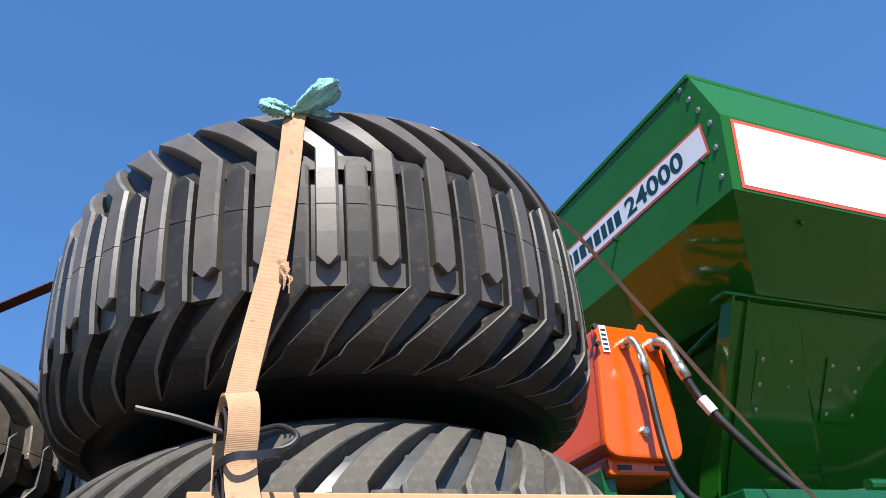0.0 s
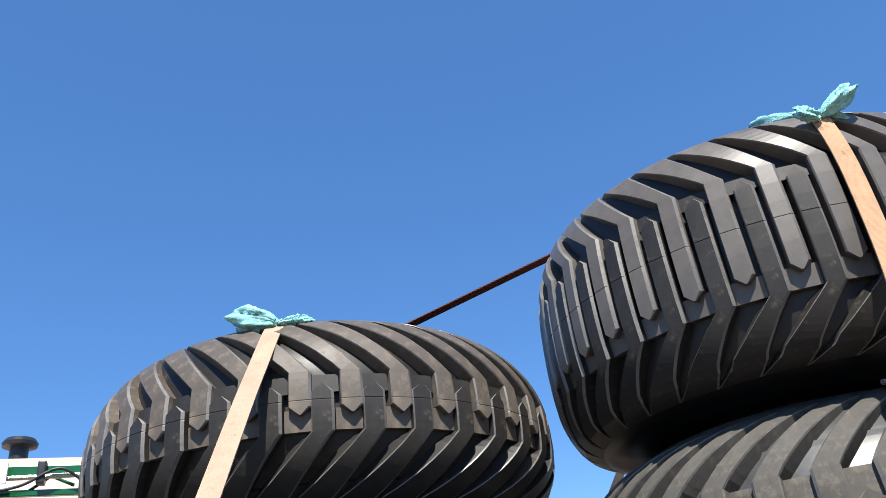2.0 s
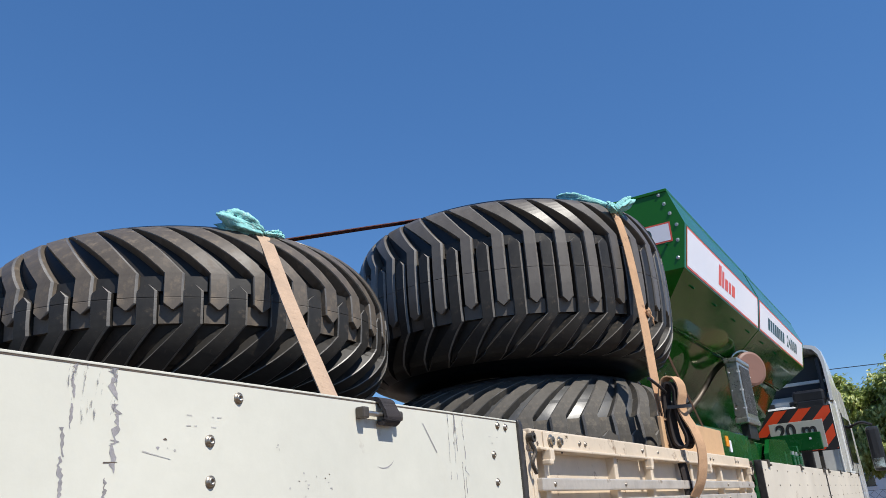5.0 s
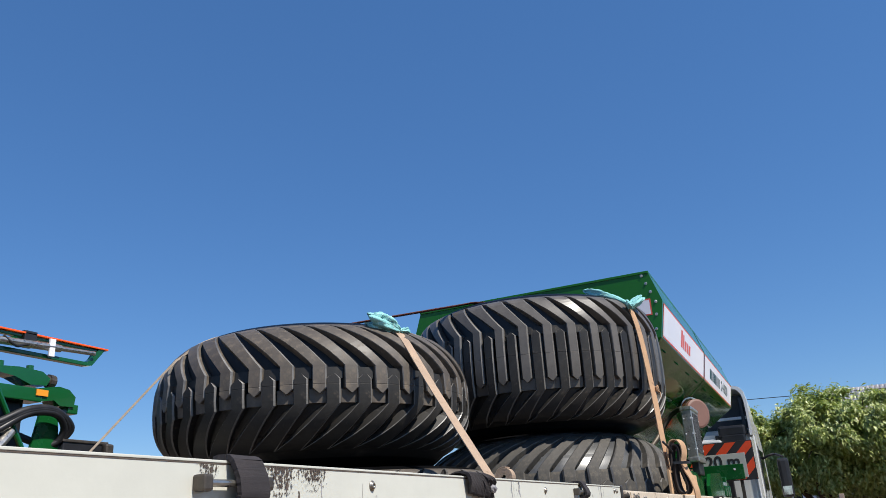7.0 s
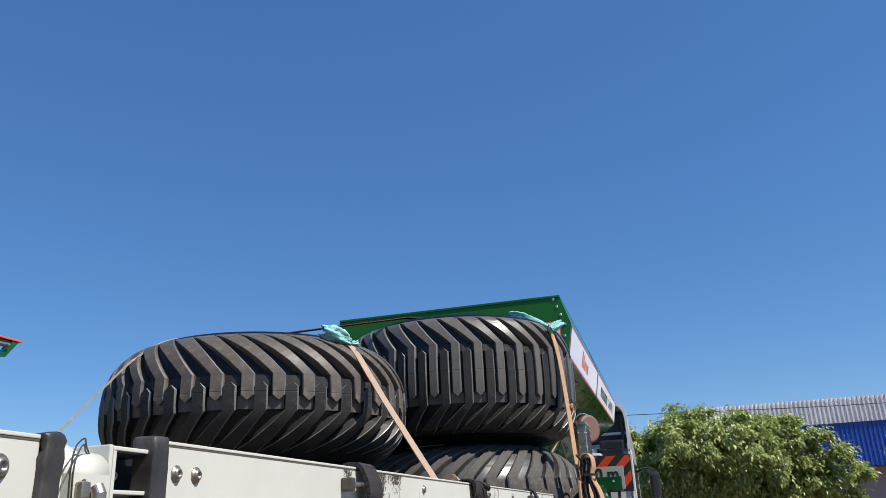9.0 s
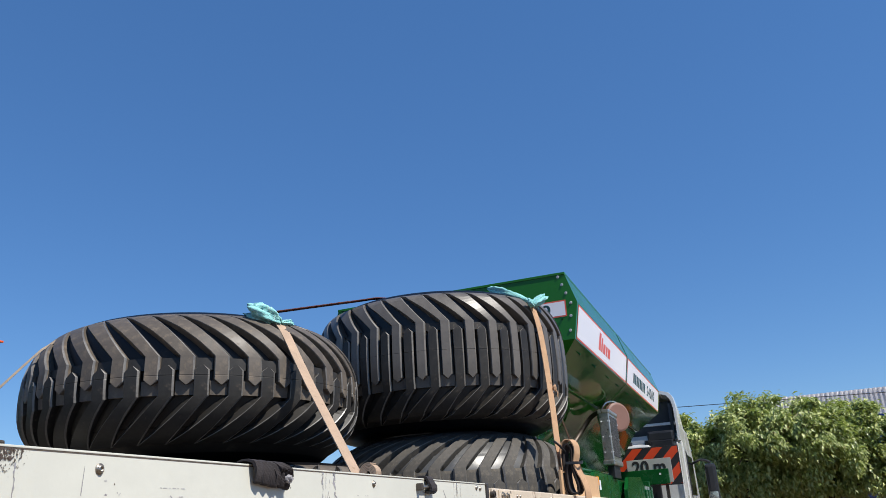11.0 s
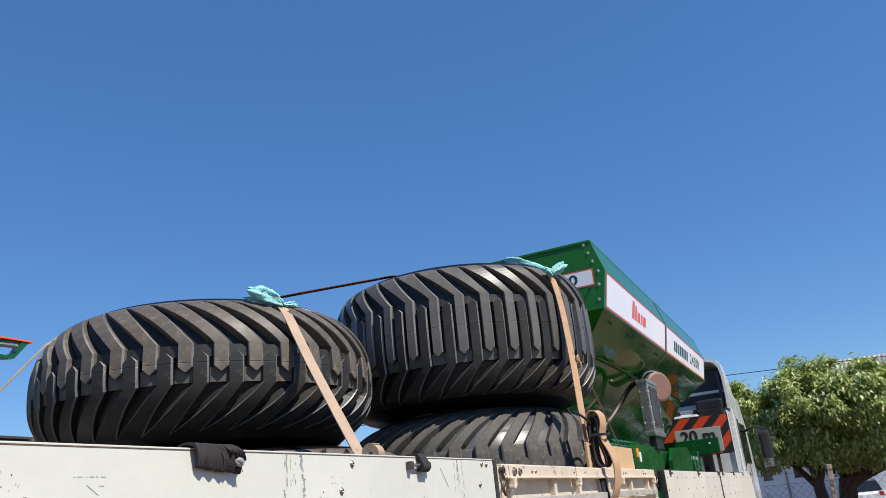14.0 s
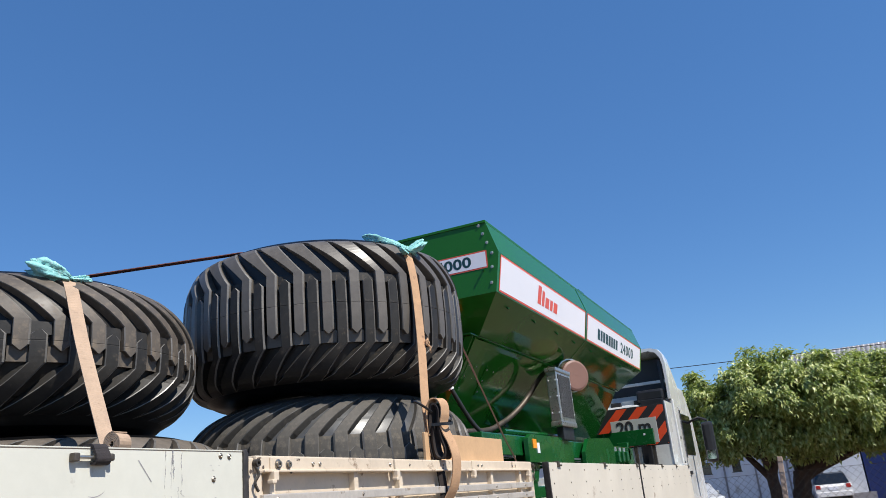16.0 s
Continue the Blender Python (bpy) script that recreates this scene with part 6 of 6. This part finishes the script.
tree("green roadside tree far beyond the trailer", (15.5, 17.0, 0), [((0, 0, 2.8), (1.6, 1.2)), ((0.8, -1.6, 2.5), (1.3, 1.1)), ((-0.6, 1.8, 2.6), (1.4, 1.2))], 0.2, 24, 14000, 0.15)


# ---- chain-link fence ----
def fence():
    f = thing("chain_link_fence", "wire chain-link fence on concrete posts along the street", "fence", (15.4, 0, 0))
    p = None
    for y in (-8.1, -4.6, -1.05, 2.6, 6.2):
        if p is None:
            p = part("post", box(bmx(), -0.055, 0.055, -0.055, 0.055, 0.0, 1.95, 0.012), concrete, f, "pale concrete post")
            p.matrix_basis = pose(0, y, 0)
        else:
            again(p, pose(0, y, 0, 3.5 if y == -1.05 else 0, 0, 0))
    verts, faces = [], []

    def wire(a, b, r=0.0035):
        a, b = Vector(a), Vector(b)
        d = (b - a).normalized()
        u = d.cross(Vector((1, 0, 0))).normalized() * r
        v = Vector((r, 0, 0))
        k = len(verts)
        for q in (a, b):
            verts.extend([tuple(q + u), tuple(q - u * 0.5 + v), tuple(q - u * 0.5 - v)])
        faces.extend([(k, k + 1, k + 4, k + 3), (k + 1, k + 2, k + 5, k + 4), (k + 2, k, k + 3, k + 5)])

    y0, y1, h, st = -8.1, 6.2, 1.62, 0.16
    n = int((y1 - y0 + h) / st)
    for i in range(n):
        y = y0 - h + i * st
        for s in (1, -1):
            ya, yb = (y, y + h) if s > 0 else (y + h, y)
            za, zb = 0.03, h
            a, b = [ya, za], [yb, zb]
            for q, o in ((a, b), (b, a)):
                for lim, sg in ((y0, 1), (y1, -1)):
                    if sg * (q[0] - lim) < 0 and abs(o[0] - q[0]) > 1e-6:
                        k = (lim - q[0]) / (o[0] - q[0])
                        if 0 <= k <= 1:
                            q[1] += (o[1] - q[1]) * k
                            q[0] = lim
            if y0 - 1e-4 <= a[0] <= y1 + 1e-4 and y0 - 1e-4 <= b[0] <= y1 + 1e-4:
                wire((-0.06, a[0], a[1]), (-0.06, b[0], b[1]))
    for z in (0.05, 0.85, 1.62, 1.85):
        wire((-0.06, y0, z), (-0.06, y1, z), 0.004)
    me = bpy.data.meshes.new("wire_mesh")
    me.from_pydata(verts, [], faces)
    me.materials.append(dark_steel)
    o = new("wire_mesh", me)
    o.parent = f
    tagged(o, "rusty diamond wire mesh", kind="stuff")


fence()
pole_wire = part("power_line", tube(bmx(), curve_points([(22, 16, 5.3), (22, 6, 5.2), (22, 0, 5.02), (22, -8, 4.80), (22, -18, 4.95)], 6), 0.012, 6), black_plastic)
tagged(pole_wire, "thin black overhead power line", "cable")
for y in (16.0, -18.0):
    pp = part("power_pole", lathe(bmx(), [(0.16, 0.0), (0.15, 2.0), (0.11, 6.2), (0.0, 6.2)], 14), concrete)
    pp.location = (22.12, y, 0)
    tagged(pp, "grey concrete power pole", "pole")


# ---- buildings ----
def white_hall():
    b = thing("warehouse", "pale plastered low building with small dark windows", "building", (40, 0, 0))
    part("wall", box(bmx(), 0.0, 9.0, -3.9, 16.0, 0.0, 4.6, 0.02), plaster, b)
    # Unseen deep eave, added to keep the wall below in shade.
    part("roof", box(bmx(), -1.7, 9.2, -4.3, 16.2, 4.6, 4.75, 0.02), roof_sheet, b)
    part("plinth", box(bmx(), -0.04, 0.0, -4.2, 16.0, 0.0, 0.35, 0.01), grime, b)
    for y in (-1.33, 0.14, 1.61, 3.08, 4.55, 6.02, 7.49):
        w = part("window", box(bmx(), -0.006, 0.0, y, y + 0.42, 1.84, 2.36, 0.0), glass, b)
        part("frame", box(bmx(), -0.03, -0.006, y - 0.04, y + 0.46, 1.80, 1.845, 0.004), dark_steel, w)
        part("frame", box(bmx(), -0.03, -0.006, y - 0.04, y + 0.46, 2.355, 2.40, 0.004), dark_steel, w)
        part("sill", box(bmx(), -0.08, 0.0, y - 0.06, y + 0.48, 1.74, 1.80, 0.01), plaster, w)
    for y in (-2.1, -0.6, 0.9, 2.4, 3.9, 5.4):
        part("drain_pipe", box(bmx(), -0.08, -0.01, y, y + 0.09, 0.3, 2.2, 0.01), grime, b)


def ribbed(nm, bm_fn, mat, parent, y0, y1, z0, z1, x0, step, depth, lean=0.0):
    verts, faces = [], []
    n = int((y1 - y0) / step)
    prof = ((0.0, 0.0), (0.30, 0.0), (0.42, 1.0), (0.78, 1.0), (0.90, 0.0))
    pts = [(y0 + (i + u) * step, -depth * v) for i in range(n) for u, v in prof]
    for y, d in pts:
        verts.extend([(x0 + d, y, z0), (x0 + d + lean, y, z1)])
    for i in range(len(pts) - 1):
        faces.append((2 * i, 2 * i + 2, 2 * i + 3, 2 * i + 1))
    me = bpy.data.meshes.new(nm)
    me.from_pydata(verts, [], faces)
    me.materials.append(mat)
    o = new(nm, me)
    o.parent = parent
    return o


def blue_shed():
    b = thing("metal_shed", "blue and pale ribbed metal shed with a rose wall below", "building", (40, -14, 0))
    part("wall", box(bmx(), 1.2, 12.0, -12.0, 9.6, 0.0, 6.9, 0.02), pink_wall, b)
    part("side_wall", box(bmx(), -0.02, 1.2, 4.6, 10.05, 0.0, 3.75, 0.02), navy_sheet, b)
    ribbed("blue_cladding", None, blue_sheet, b, -12.0, 9.7, 3.75, 5.95, -0.06, 0.22, 0.045)
    part("cladding_back", box(bmx(), 0.0, 1.2, -12.0, 9.6, 3.75, 5.95, 0.02), blue_sheet, b)
    ribbed("roof_cladding", None, roof_sheet, b, -12.0, 12.4, 5.95, 7.25, -0.10, 0.22, 0.09, 0.05)
    part("roof_back", box(bmx(), 0.05, 12.0, -12.0, 12.3, 5.97, 7.1, 0.02), roof_sheet, b)
    part("gutter_lamp", box(bmx(), -0.25, 0.0, 2.6, 2.85, 3.55, 3.8, 0.03), black_plastic, b)


white_hall()
blue_shed()


# ---- parked cars ----
def car(label, at, turn, paint, length=4.2, width=1.68, height=1.45, dark_top=False):
    c = thing("car", label, "car", at)
    c.rotation_euler = (0, 0, radians(turn))
    L, W, H = length / 2, width / 2, height

    def shell(sec, w0, w1):
        rows = []
        for side in (-1, 1):
            rows.append([Vector((x * L, side * (w1 if z > 0.62 * H else w0), z * H if False else z)) for x, z in sec])
        return hull_rows(bmx(), rows)

    body = [(-1.0, 0.35), (-1.0, 0.80), (-0.96, 0.92), (0.35, 0.95), (0.92, 0.82), (1.0, 0.62), (1.0, 0.32), (0.0, 0.24)]
    part("body", shell(body, W, W * 0.97), paint, c)
    top = [(-0.93, 0.90), (-0.80, H - 0.06), (-0.70, H), (0.05, H - 0.01), (0.18, H - 0.06), (0.48, 0.93)]
    rows = []
    for side, in ((-1,), (1,)):
        rows.append([Vector((x * L, side * (W * 0.95 if z < 1.0 else W * 0.78), z)) for x, z in top])
    part("cabin", hull_rows(bmx(), rows), glass if dark_top else paint, c)
    rows = [[Vector((-0.905 * L - 0.012, y * W, 0.97)), Vector((-0.822 * L - 0.012, y * W * 0.9, H - 0.12)), Vector((-0.822 * L, y * W * 0.9, H - 0.12)), Vector((-0.905 * L, y * W, 0.97))] for y in (-0.78, 0.78)]
    part("rear_window", hull_rows(bmx(), rows), glass, c)
    for side in (-1, 1):
        rows = [[Vector((x * L, side * W * a, z)) for x, a, z in ((-0.78, 0.965, 0.98), (-0.70, 0.82, H - 0.1), (0.02, 0.82, H - 0.1), (0.36, 0.965, 0.98))], [Vector((x * L, side * W * (a - 0.03), z)) for x, a, z in ((-0.78, 0.965, 0.98), (-0.70, 0.82, H - 0.1), (0.02, 0.82, H - 0.1), (0.36, 0.965, 0.98))]]
        part("side_window", hull_rows(bmx(), rows), glass, c)
        part("tail_lamp", box(bmx(), -L - 0.012, -L + 0.05, side * W * 0.82 - 0.1, side * W * 0.82 + 0.1, 0.72, 0.9, 0.01), tail_red, c)
        part("roof_rail", tube(bmx(), [(-0.7 * L, side * W * 0.7, H + 0.03), (0.0, side * W * 0.7, H + 0.03)], 0.015, 6), black_plastic, c)
        part("wing_mirror", box(bmx(), 0.25 * L, 0.33 * L, side * W * 1.0 - 0.06, side * W * 1.0 + 0.1, 0.95, 1.07, 0.02), paint, c)
    part("bumper", box(bmx(), -L - 0.06, -L + 0.1, -W * 0.97, W * 0.97, 0.34, 0.58, 0.03), paint, c)
    part("number_plate", box(bmx(), -L - 0.02, -L, -0.2, 0.2, 0.66, 0.79, 0.0), label_white, c)
    w = None
    for x in (-0.62, 0.62):
        for side in (-1, 1):
            m = pose(x * L, side * (W - 0.08), 0.3, 90, 0, 0)
            if w is None:
                w = part("wheel", lathe(bmx(), [(0.17, -0.09), (0.27, -0.09), (0.30, -0.05), (0.30, 0.05), (0.27, 0.09), (0.17, 0.09), (0.15, 0.02), (0.01, 0.02)], 24), black_rubber, c, smooth=True)
                w.matrix_basis = m
            else:
                again(w, m)
    return c


hatch = car("white hatchback with a dark cabin and an open side door", (41.0, -2.1, -0.06), 8, car_white, width=1.62, dark_top=True)
door = part("open_door", prism(bmx(), [(-1.62, 0.35), (-0.80, 0.35), (-0.80, 0.90), (-0.84, 1.30), (-1.10, 1.38), (-1.40, 1.25), (-1.62, 0.90)], 0.2, 0.26, "x"), car_white, hatch, "white door standing open")
part("door_window", prism(bmx(), [(-1.55, 0.50), (-0.85, 0.50), (-0.86, 0.92), (-0.89, 1.25), (-1.10, 1.32), (-1.37, 1.20), (-1.56, 0.90)], 0.185, 0.199, "x"), black_plastic, door, "dark window and trim")
car("silver hatchback parked by the pale wall", (36.5, 3.6, 0), 200, car_silver)
